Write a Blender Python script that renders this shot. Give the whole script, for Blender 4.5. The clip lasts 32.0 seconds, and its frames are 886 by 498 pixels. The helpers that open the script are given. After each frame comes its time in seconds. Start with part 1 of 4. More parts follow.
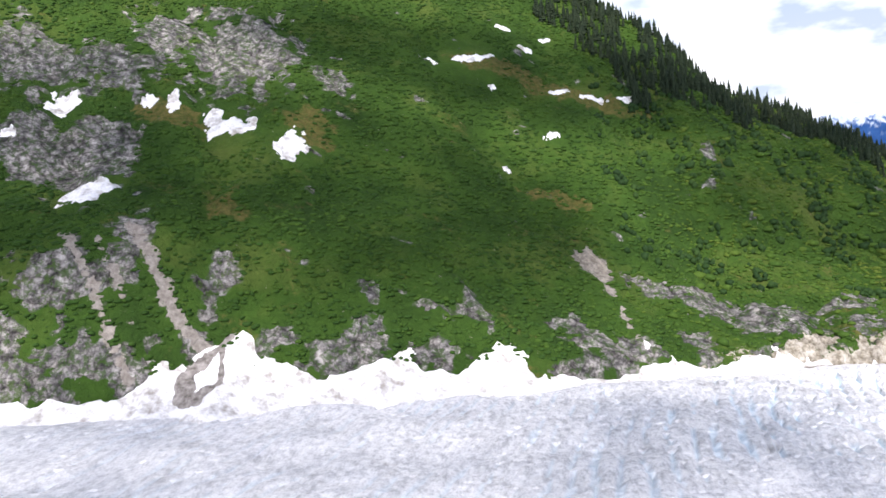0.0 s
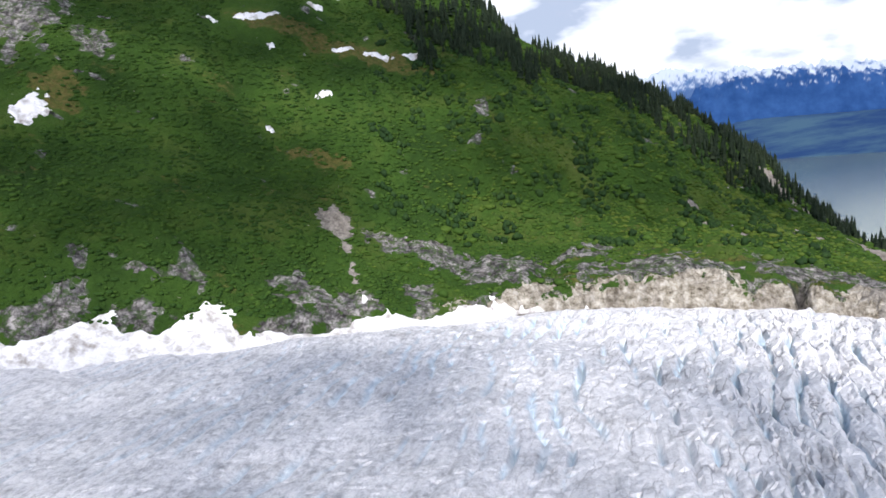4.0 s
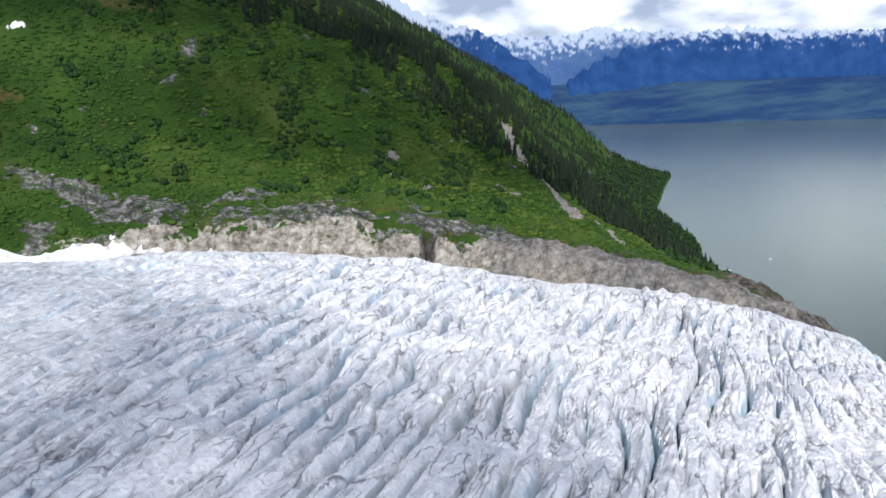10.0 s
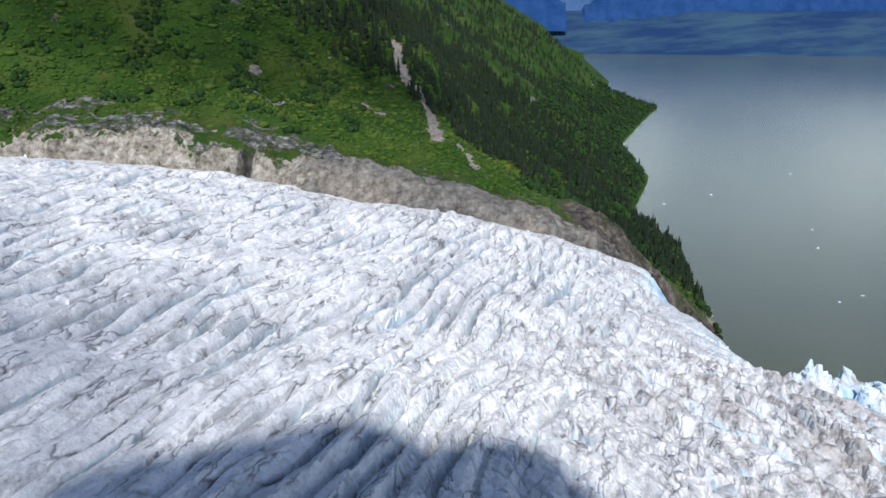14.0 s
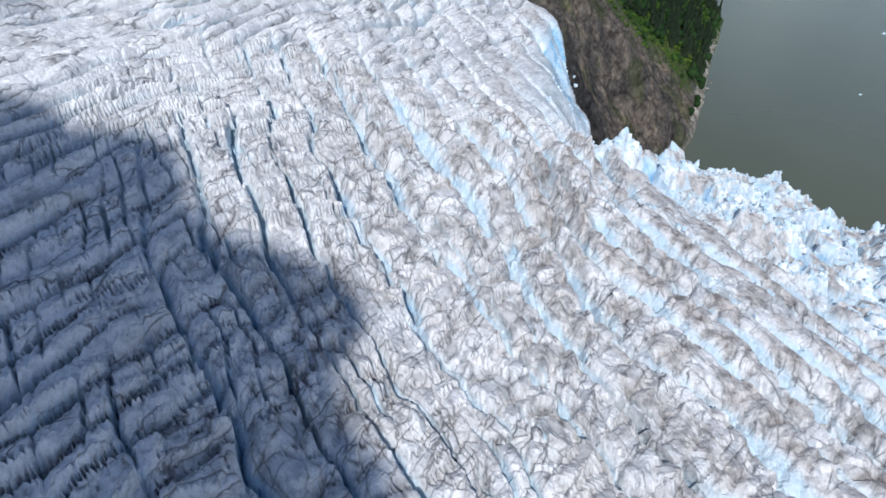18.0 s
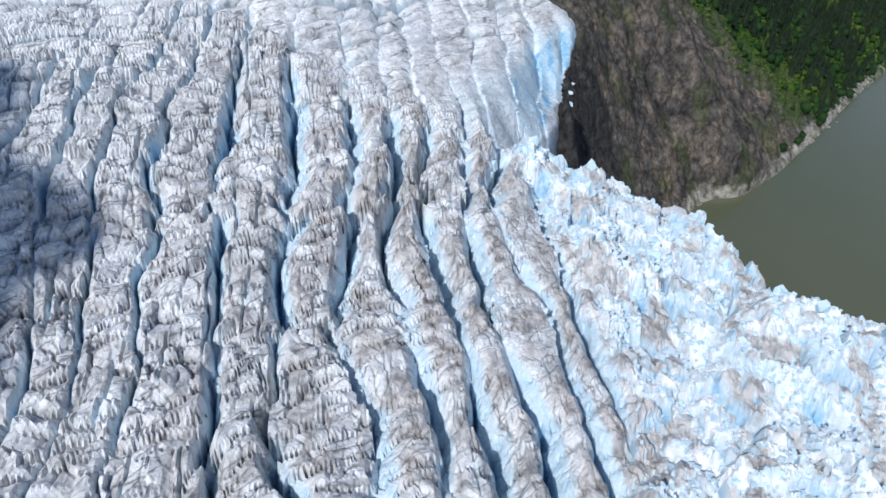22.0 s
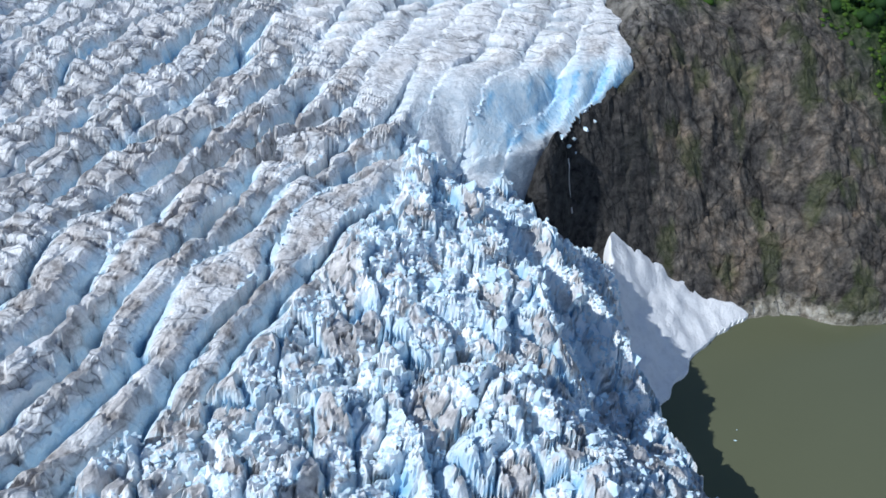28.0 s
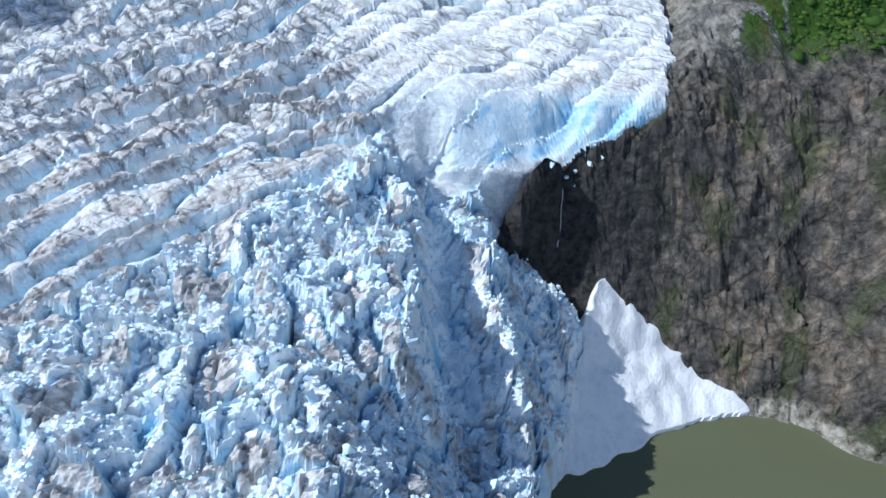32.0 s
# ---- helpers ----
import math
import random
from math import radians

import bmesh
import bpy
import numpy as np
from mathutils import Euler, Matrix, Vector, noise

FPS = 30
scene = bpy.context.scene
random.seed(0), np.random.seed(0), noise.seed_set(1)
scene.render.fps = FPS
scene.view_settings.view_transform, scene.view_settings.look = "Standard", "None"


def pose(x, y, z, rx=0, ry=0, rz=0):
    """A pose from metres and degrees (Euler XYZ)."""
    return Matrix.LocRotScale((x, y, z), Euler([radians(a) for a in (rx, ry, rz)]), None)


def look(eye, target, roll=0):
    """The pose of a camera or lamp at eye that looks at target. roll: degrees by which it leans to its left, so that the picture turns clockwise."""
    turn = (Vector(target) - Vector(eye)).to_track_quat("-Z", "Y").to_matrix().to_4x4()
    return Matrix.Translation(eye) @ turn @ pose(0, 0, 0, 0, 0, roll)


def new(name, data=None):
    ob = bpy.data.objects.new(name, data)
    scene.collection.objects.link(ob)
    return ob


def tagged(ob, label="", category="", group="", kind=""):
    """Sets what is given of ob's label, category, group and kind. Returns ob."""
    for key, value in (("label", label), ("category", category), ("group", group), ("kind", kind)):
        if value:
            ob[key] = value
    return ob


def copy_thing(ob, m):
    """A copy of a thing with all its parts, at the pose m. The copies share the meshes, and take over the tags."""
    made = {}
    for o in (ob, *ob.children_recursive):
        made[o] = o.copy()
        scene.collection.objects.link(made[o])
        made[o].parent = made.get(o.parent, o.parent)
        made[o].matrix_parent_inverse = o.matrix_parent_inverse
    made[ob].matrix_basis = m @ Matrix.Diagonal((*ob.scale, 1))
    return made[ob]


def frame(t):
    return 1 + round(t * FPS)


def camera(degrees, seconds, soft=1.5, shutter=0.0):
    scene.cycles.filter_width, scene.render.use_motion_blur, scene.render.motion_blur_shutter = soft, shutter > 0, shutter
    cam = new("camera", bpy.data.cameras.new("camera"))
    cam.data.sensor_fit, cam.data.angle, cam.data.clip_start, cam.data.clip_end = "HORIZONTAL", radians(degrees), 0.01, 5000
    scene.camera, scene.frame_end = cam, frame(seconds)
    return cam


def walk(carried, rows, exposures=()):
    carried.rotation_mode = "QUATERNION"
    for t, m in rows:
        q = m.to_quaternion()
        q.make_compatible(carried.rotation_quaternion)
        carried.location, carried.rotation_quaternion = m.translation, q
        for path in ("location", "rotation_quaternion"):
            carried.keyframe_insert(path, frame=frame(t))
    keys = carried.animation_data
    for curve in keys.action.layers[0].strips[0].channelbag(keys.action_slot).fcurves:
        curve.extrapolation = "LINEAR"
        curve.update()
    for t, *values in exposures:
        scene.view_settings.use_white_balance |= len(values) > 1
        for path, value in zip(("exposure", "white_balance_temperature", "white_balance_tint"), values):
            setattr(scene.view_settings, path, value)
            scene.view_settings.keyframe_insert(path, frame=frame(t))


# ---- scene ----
cam = camera(59.9, 32.0, soft=1.6)
PATH = [
    (0, (0.00, 0.00, 250.12), (-13.06, 98.82, 242.13), -3.17),
    (0.5, (14.13, 0.85, 249.37), (1.51, 99.57, 239.58), -3.36),
    (1, (28.01, 1.62, 248.57), (16.66, 100.48, 238.68), -3.26),
    (1.5, (41.85, 1.98, 247.67), (31.54, 100.95, 237.76), -3.25),
    (2, (55.78, 2.30, 246.60), (46.47, 101.29, 235.87), -3.51),
    (2.5, (69.98, 2.78, 245.59), (61.92, 101.84, 234.55), -4.20),
    (3, (84.10, 3.48, 244.76), (76.76, 102.23, 230.83), -4.29),
    (3.5, (98.09, 3.85, 243.96), (91.81, 102.70, 230.24), -4.52),
    (5.5, (154.16, 4.14, 240.27), (149.89, 102.90, 225.18), -3.65),
    (6, (168.93, 3.52, 239.63), (165.14, 102.23, 224.10), -3.62),
    (6.5, (183.98, 2.77, 238.82), (181.31, 101.53, 223.32), -3.70),
    (7, (198.91, 2.27, 237.98), (196.60, 101.04, 222.48), -3.65),
    (7.5, (213.52, 2.11, 236.99), (212.19, 100.81, 220.98), -3.51),
    (8, (227.99, 1.82, 235.78), (227.55, 100.51, 219.61), -3.06),
    (8.5, (242.28, 1.50, 234.59), (242.06, 100.03, 217.49), -2.79),
    (9, (256.40, 1.39, 233.60), (257.06, 99.82, 215.93), -2.54),
    (9.5, (270.43, 1.23, 232.55), (271.21, 99.45, 213.76), -2.10),
    (10, (284.64, 0.67, 231.70), (285.10, 98.57, 211.31), -1.62),
    (10.5, (298.81, 0.34, 231.20), (298.98, 97.87, 209.11), -1.59),
    (11, (313.17, -0.10, 230.42), (313.00, 97.20, 207.33), -1.04),
    (11.5, (327.64, -0.26, 229.65), (327.06, 96.95, 206.21), -0.54),
    (12, (342.11, -0.32, 228.84), (340.81, 96.92, 205.56), -0.39),
    (12.5, (356.27, -0.18, 227.66), (355.18, 97.10, 204.55), -0.44),
    (13, (370.25, -0.00, 226.55), (368.27, 96.72, 201.23), -0.02),
    (13.5, (384.26, 0.61, 225.92), (382.25, 96.73, 198.43), -0.05),
    (15.5, (440.21, 1.83, 225.68), (433.53, 93.94, 187.31), 2.02),
    (16, (454.66, 1.91, 225.54), (446.28, 91.90, 182.75), 1.66),
    (16.5, (468.85, 2.71, 225.66), (459.20, 89.96, 177.76), 1.65),
    (17, (482.64, 3.94, 226.20), (471.97, 88.30, 173.57), 2.86),
    (17.5, (496.07, 5.76, 226.71), (483.81, 87.65, 170.63), 3.83),
    (18, (509.63, 7.99, 227.07), (495.15, 87.10, 167.64), 4.89),
    (18.5, (523.68, 11.10, 227.89), (505.90, 87.08, 165.35), 5.47),
    (19, (538.02, 14.59, 228.76), (516.22, 88.66, 165.22), 3.63),
    (19.5, (552.18, 18.68, 229.77), (527.61, 91.42, 165.70), 4.07),
    (20, (566.01, 23.14, 230.68), (538.18, 95.75, 167.80), 3.17),
    (20.5, (579.76, 28.31, 231.82), (548.18, 100.46, 170.20), 2.55),
    (21, (593.55, 34.24, 233.04), (558.47, 104.28, 170.89), 2.67),
    (21.5, (606.96, 40.97, 234.25), (568.95, 109.54, 172.16), 3.30),
    (22, (620.07, 48.15, 235.52), (579.13, 115.20, 173.66), 3.74),
    (22.5, (632.77, 56.36, 236.95), (588.73, 121.28, 174.94), 3.89),
    (23, (645.15, 65.27, 238.17), (598.11, 127.63, 175.72), 3.82),
    (23.5, (656.88, 74.59, 239.00), (606.93, 134.26, 176.20), 3.89),
    (24, (668.17, 84.33, 239.75), (615.22, 141.71, 177.28), 3.60),
    (24.5, (678.77, 94.68, 240.33), (623.13, 149.42, 177.81), 3.15),
    (25, (688.78, 105.46, 240.93), (630.70, 157.44, 178.28), 3.05),
    (25.5, (697.89, 116.90, 241.45), (637.52, 165.46, 178.23), 3.17),
    (26, (706.31, 128.51, 241.44), (643.68, 173.72, 177.93), 3.11),
    (26.5, (713.99, 140.20, 241.24), (649.15, 182.07, 177.65), 2.95),
    (28.5, (735.99, 186.27, 236.18), (662.78, 214.91, 174.38), 3.00),
    (29, (739.87, 198.66, 236.56), (665.41, 223.69, 174.68), 2.97),
    (29.5, (743.46, 211.22, 237.06), (667.96, 232.71, 175.11), 2.83),
    (30, (746.51, 224.01, 237.52), (670.54, 241.71, 174.95), 2.91),
    (30.5, (748.95, 236.94, 238.23), (672.33, 250.70, 175.46), 2.74),
    (31, (750.68, 250.06, 239.08), (673.46, 260.19, 176.36), 3.20),
    (31.5, (751.79, 263.37, 240.04), (673.95, 269.52, 177.56), 3.30),
    (32, (752.53, 276.88, 241.16), (674.80, 278.88, 178.28), 3.38),
]
walk(cam, [(t, look(eye, target, roll)) for t, eye, target, roll in PATH],
     exposures=[(0.0, 0.82, 6450, 16), (3.0, 0.56, 6350, 15), (6.0, 0.32, 6120, 13), (9.0, 0.22, 6050, 12), (13.0, 0.10, 6020, 11), (19.0, -0.12, 5850, 10), (25.0, -0.1, 5750, 8), (32.0, 0.32, 5480, 6)])

# ---------------------------------------------------------------- light
SUN_FROM = Vector((0.04, -1.0, 0.0)).normalized()
SUN_HEIGHT = radians(45)
world = bpy.data.worlds.new("sky")
scene.world = world
world.use_nodes = True
wn, wl = world.node_tree.nodes, world.node_tree.links
wn.clear()
sky = wn.new("ShaderNodeTexSky")
sky.sky_type = "NISHITA"
sky.sun_disc = False
sky.sun_elevation = SUN_HEIGHT
sky.sun_rotation = math.atan2(SUN_FROM.x, SUN_FROM.y)
sky.altitude = 200
sky.air_density, sky.dust_density, sky.ozone_density = 1.0, 0.4, 2.6
coord = wn.new("ShaderNodeTexCoord")
squash = wn.new("ShaderNodeMapping")
squash.inputs["Scale"].default_value = (1.0, 1.0, 2.4)
puffs = wn.new("ShaderNodeTexNoise")
puffs.inputs["Scale"].default_value = 6.5
puffs.inputs["Detail"].default_value = 7
puffs.inputs["Roughness"].default_value = 0.55
cover = wn.new("ShaderNodeValToRGB")
cover.color_ramp.elements[0].position, cover.color_ramp.elements[1].position = 0.40, 0.58
shade = wn.new("ShaderNodeTexNoise")
shade.inputs["Scale"].default_value = 7
shade.inputs["Detail"].default_value = 5
grey = wn.new("ShaderNodeValToRGB")
grey.color_ramp.elements[0].position, grey.color_ramp.elements[0].color = 0.42, (5.2, 6.1, 7.6, 1)
grey.color_ramp.elements[1].position, grey.color_ramp.elements[1].color = 0.60, (15.5, 15.7, 16.0, 1)
blend = wn.new("ShaderNodeMix")
blend.data_type = "RGBA"
back = wn.new("ShaderNodeBackground")
back.inputs["Strength"].default_value = 0.078
out = wn.new("ShaderNodeOutputWorld")
wl.new(coord.outputs["Generated"], squash.inputs["Vector"])
wl.new(squash.outputs["Vector"], puffs.inputs["Vector"])
wl.new(squash.outputs["Vector"], shade.inputs["Vector"])
wl.new(puffs.outputs["Fac"], cover.inputs["Fac"])
wl.new(shade.outputs["Fac"], grey.inputs["Fac"])
up = wn.new("ShaderNodeSeparateXYZ")
fade = wn.new("ShaderNodeMapRange")
fade.inputs["From Min"].default_value, fade.inputs["From Max"].default_value = 0.18, 0.36
fade.inputs["To Min"].default_value, fade.inputs["To Max"].default_value = 1.0, 0.05
share = wn.new("ShaderNodeMath")
share.operation = "MULTIPLY"
wl.new(coord.outputs["Generated"], up.inputs["Vector"])
wl.new(up.outputs["Z"], fade.inputs["Value"])
wl.new(cover.outputs["Color"], share.inputs[0])
wl.new(fade.outputs["Result"], share.inputs[1])
low = wn.new("ShaderNodeMapRange")
low.inputs["From Min"].default_value, low.inputs["From Max"].default_value = 0.16, 0.36
low.inputs["To Min"].default_value, low.inputs["To Max"].default_value = 0.95, 0.0
bank_of_cloud = wn.new("ShaderNodeMath")
bank_of_cloud.operation = "MAXIMUM"
wl.new(up.outputs["Z"], low.inputs["Value"])
wl.new(low.outputs["Result"], bank_of_cloud.inputs[0])
wl.new(share.outputs[0], bank_of_cloud.inputs[1])
wl.new(bank_of_cloud.outputs[0], blend.inputs["Factor"])
wl.new(sky.outputs["Color"], blend.inputs["A"])
wl.new(grey.outputs["Color"], blend.inputs["B"])
wl.new(blend.outputs["Result"], back.inputs["Color"])
wl.new(back.outputs["Background"], out.inputs["Surface"])

sun_data = bpy.data.lights.new("sun", "SUN")
sun_data.energy, sun_data.angle, sun_data.color = 3.8, radians(0.53), (1.0, 0.945, 0.865)
sun = new("sun", sun_data)
sun.matrix_world = look(SUN_FROM * 900 * math.cos(SUN_HEIGHT) + Vector((300, 200, 900 * math.sin(SUN_HEIGHT))), (300, 200, 0))


# ---------------------------------------------------------------- materials
def shader(name, roughness=0.8, metallic=0.0, specular=0.3):
    m = bpy.data.materials.new(name)
    m.use_nodes = True
    b = m.node_tree.nodes["Principled BSDF"]
    b.inputs["Roughness"].default_value, b.inputs["Metallic"].default_value = roughness, metallic
    b.inputs["Specular IOR Level"].default_value = specular
    return m, m.node_tree.nodes, m.node_tree.links, b


def noise_node(nodes, links, scale, detail=6, rough=0.6, stretch=None, turn=0, space="Object"):
    """A noise in metres: scale is the number of blotches in a metre."""
    tc = nodes.new("ShaderNodeTexCoord")
    n = nodes.new("ShaderNodeTexNoise")
    n.inputs["Scale"].default_value, n.inputs["Detail"].default_value, n.inputs["Roughness"].default_value = scale, detail, rough
    mp = nodes.new("ShaderNodeMapping")
    mp.inputs["Scale"].default_value = stretch or (1, 1, 1)
    mp.inputs["Rotation"].default_value = (0, 0, radians(turn))
    links.new(tc.outputs[space], mp.inputs["Vector"])
    links.new(mp.outputs["Vector"], n.inputs["Vector"])
    return n.outputs["Fac"]


def ramp(nodes, links, fac, stops):
    r = nodes.new("ShaderNodeValToRGB")
    e = r.color_ramp.elements
    while len(e) < len(stops):
        e.new(0.5)
    for k, (p, c) in zip(e, stops):
        k.position = p
        k.color = (*c, 1) if len(c) == 3 else c
    links.new(fac, r.inputs["Fac"])
    return r.outputs["Color"]


def mix(nodes, links, fac, a, b, kind="MIX"):
    n = nodes.new("ShaderNodeMix")
    n.data_type, n.blend_type = "RGBA", kind
    for v, s in ((fac, "Factor"), (a, "A"), (b, "B")):
        if isinstance(v, (int, float)):
            n.inputs[s].default_value = v
        elif isinstance(v, tuple):
            n.inputs[s].default_value = (*v, 1)
        else:
            links.new(v, n.inputs[s])
    return n.outputs["Result"]


def mask(nodes, links, name):
    a = nodes.new("ShaderNodeAttribute")
    a.attribute_name = name
    return a.outputs["Fac"]


def maths(nodes, links, kind, a, b=0.0, c=None):
    n = nodes.new("ShaderNodeMath")
    n.operation = kind
    n.use_clamp = kind in ("MULTIPLY_ADD",)
    for v, s in ((a, 0), (b, 1), (c, 2)):
        if v is None:
            continue
        if isinstance(v, (int, float)):
            n.inputs[s].default_value = v
        else:
            links.new(v, n.inputs[s])
    return n.outputs[0]


def bump(nodes, links, b, height, strength, distance):
    n = nodes.new("ShaderNodeBump")
    n.inputs["Strength"].default_value, n.inputs["Distance"].default_value = strength, distance
    links.new(height, n.inputs["Height"])
    links.new(n.outputs["Normal"], b.inputs["Normal"])
    return n


def ice_material():
    m, n, l, b = shader("glacier_ice", 0.55, specular=0.35)
    grain = noise_node(n, l, 0.32, 8, 0.62)
    dirt = noise_node(n, l, 0.06, 6, 0.7)
    streak = noise_node(n, l, 0.24, 8, 0.68, (1.0, 0.26, 1.0))
    tops = ramp(n, l, dirt, [(0.42, (0.93, 0.93, 0.935)), (0.56, (0.86, 0.865, 0.87)), (0.70, (0.60, 0.59, 0.585))])
    tops = mix(n, l, 0.55, tops, ramp(n, l, streak, [(0.36, (0.56, 0.565, 0.58)), (0.46, (0.93, 0.935, 0.94)), (0.56, (1.0, 1.0, 1.0))]), "MULTIPLY")
    fine = ramp(n, l, grain, [(0.36, (0.65, 0.655, 0.665)), (0.52, (1.0, 1.0, 1.0))])
    tops = mix(n, l, 0.5, tops, fine, "MULTIPLY")
    tops = mix(n, l, 0.4, tops, ramp(n, l, noise_node(n, l, 1.1, 5, 0.7), [(0.40, (0.62, 0.60, 0.59)), (0.48, (1.0, 1.0, 1.0))]), "MULTIPLY")
    relief = noise_node(n, l, 0.7, 8, 0.66)
    for direction, across, along, depth in ((71, 3.8, 30.0, 0.8), (131, 5.5, 24.0, 0.65), (58, 3.0, 10.0, 0.4)):
        # thin dark crack lines, bent by noise
        tc, mp, vo, wave, bent = n.new("ShaderNodeTexCoord"), n.new("ShaderNodeMapping"), n.new("ShaderNodeTexVoronoi"), n.new("ShaderNodeTexNoise"), n.new("ShaderNodeVectorMath")
        wave.inputs["Scale"].default_value, wave.inputs["Detail"].default_value = 0.16, 5
        bent.operation = "MULTIPLY_ADD"
        bent.inputs[1].default_value = (4.5, 4.5, 4.5)
        mp.vector_type = "TEXTURE"
        mp.inputs["Rotation"].default_value = (0, 0, radians(direction - 90))
        mp.inputs["Scale"].default_value = (across, along, 9.0)
        vo.feature = "DISTANCE_TO_EDGE"
        vo.inputs["Scale"].default_value = 1.0
        l.new(tc.outputs["Object"], wave.inputs["Vector"])
        l.new(wave.outputs["Color"], bent.inputs[0])
        l.new(tc.outputs["Object"], bent.inputs[2])
        l.new(bent.outputs["Vector"], mp.inputs["Vector"])
        l.new(mp.outputs["Vector"], vo.inputs["Vector"])
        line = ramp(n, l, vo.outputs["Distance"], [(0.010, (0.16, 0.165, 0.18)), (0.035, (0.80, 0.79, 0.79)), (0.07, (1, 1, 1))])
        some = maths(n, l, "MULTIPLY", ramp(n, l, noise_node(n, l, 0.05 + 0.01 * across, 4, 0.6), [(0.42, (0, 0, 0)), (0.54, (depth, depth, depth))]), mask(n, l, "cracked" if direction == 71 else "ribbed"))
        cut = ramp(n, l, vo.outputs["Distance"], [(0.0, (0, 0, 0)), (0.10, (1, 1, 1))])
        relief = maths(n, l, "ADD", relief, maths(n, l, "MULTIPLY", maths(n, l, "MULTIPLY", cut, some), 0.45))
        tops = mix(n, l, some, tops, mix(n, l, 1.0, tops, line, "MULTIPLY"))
    worn = ramp(n, l, noise_node(n, l, 0.45, 8, 0.7, (1.0, 0.5, 1.0), 30), [(0.38, (0.50, 0.51, 0.53)), (0.50, (0.84, 0.845, 0.86)), (0.60, (0.95, 0.95, 0.95))])
    tops = mix(n, l, maths(n, l, "SUBTRACT", 1.0, mask(n, l, "cracked")), tops, mix(n, l, 1.0, tops, worn, "MULTIPLY"))
    pale_wall = ramp(n, l, grain, [(0.3, (0.50, 0.67, 0.79)), (0.7, (0.76, 0.84, 0.89))])
    deep_wall = ramp(n, l, grain, [(0.3, (0.20, 0.46, 0.72)), (0.7, (0.46, 0.69, 0.86))])
    walls = mix(n, l, ramp(n, l, mask(n, l, "fresh"), [(0.60, (0, 0, 0)), (0.95, (1, 1, 1))]), pale_wall, deep_wall)
    crumbs = ramp(n, l, grain, [(0.3, (0.70, 0.83, 0.91)), (0.45, (0.94, 0.95, 0.955))])
    col = mix(n, l, ramp(n, l, mask(n, l, "fresh"), [(0.05, (0, 0, 0)), (0.45, (1, 1, 1))]), tops, walls)
    col = mix(n, l, mask(n, l, "crumbled"), col, crumbs)
    silt = ramp(n, l, grain, [(0.40, (0.22, 0.190, 0.172)), (0.56, (0.60, 0.56, 0.535))])
    col = mix(n, l, maths(n, l, "MULTIPLY", mask(n, l, "soot"), 0.85), col, silt)
    # dark crack bottoms and creases: shade and dirt, both put into the colour
    col = mix(n, l, maths(n, l, "MULTIPLY", mask(n, l, "seam_shade_dirt"), 0.85), col, (0.135, 0.145, 0.165))
    snowy = mix(n, l, 0.25, (0.86, 0.86, 0.87), fine, "MULTIPLY")
    col = mix(n, l, mask(n, l, "snowy"), col, snowy)
    l.new(col, b.inputs["Base Color"])
    bump(n, l, b, relief, 0.7, 0.8)
    return m


def land_material():
    m, n, l, b = shader("hillside", 0.9, specular=0.15)
    big = noise_node(n, l, 0.02, 5, 0.6)
    small = noise_node(n, l, 0.35, 7, 0.65)
    green = ramp(n, l, big, [(0.30, (0.021, 0.050, 0.009)), (0.52, (0.040, 0.087, 0.013)), (0.70, (0.080, 0.116, 0.024))])
    green = mix(n, l, 0.55, green, ramp(n, l, small, [(0.3, (0.58, 0.62, 0.5)), (0.65, (1.15, 1.15, 1.05))]), "MULTIPLY")
    rock_grain = noise_node(n, l, 0.22, 12, 0.74)
    # joints of the bedrock: cells pulled out along the fall of the slope and bent by noise
    tc = n.new("ShaderNodeTexCoord")
    bend = n.new("ShaderNodeTexNoise")
    bend.inputs["Scale"].default_value, bend.inputs["Detail"].default_value = 0.12, 5
    shift = n.new("ShaderNodeVectorMath")
    shift.operation = "MULTIPLY_ADD"
    shift.inputs[1].default_value = (9, 9, 9)
    l.new(tc.outputs["Object"], bend.inputs["Vector"])
    l.new(bend.outputs["Color"], shift.inputs[0])
    l.new(tc.outputs["Object"], shift.inputs[2])
    joints = []
    for scale in (0.07, 0.20):
        vo = n.new("ShaderNodeTexVoronoi")
        vo.feature = "DISTANCE_TO_EDGE"
        vo.inputs["Scale"].default_value = scale
        l.new(shift.outputs["Vector"], vo.inputs["Vector"])
        joints.append(ramp(n, l, vo.outputs["Distance"], [(0.0, (0.28, 0.27, 0.26)), (0.05, (0.8, 0.79, 0.78)), (0.12, (1, 1, 1))]))
    joint = mix(n, l, 0.75, joints[0], joints[1], "MULTIPLY")
    veins = noise_node(n, l, 0.11, 9, 0.7, (1.0, 1.0, 0.22))
    rock = ramp(n, l, rock_grain, [(0.38, (0.045, 0.044, 0.043)), (0.47, (0.135, 0.131, 0.131)), (0.60, (0.35, 0.338, 0.334))])
    pale = ramp(n, l, rock_grain, [(0.34, (0.06, 0.050, 0.040)), (0.43, (0.26, 0.235, 0.185)), (0.53, (0.45, 0.425, 0.365)), (0.66, (0.66, 0.64, 0.59))])
    dark = ramp(n, l, rock_grain, [(0.32, (0.035, 0.032, 0.031)), (0.45, (0.11, 0.103, 0.097)), (0.57, (0.19, 0.175, 0.160)), (0.72, (0.36, 0.325, 0.285))])
    dark = mix(n, l, 0.6, dark, ramp(n, l, veins, [(0.36, (0.45, 0.45, 0.47)), (0.50, (1.0, 0.98, 0.95)), (0.64, (1.7, 1.5, 1.3))]), "MULTIPLY")
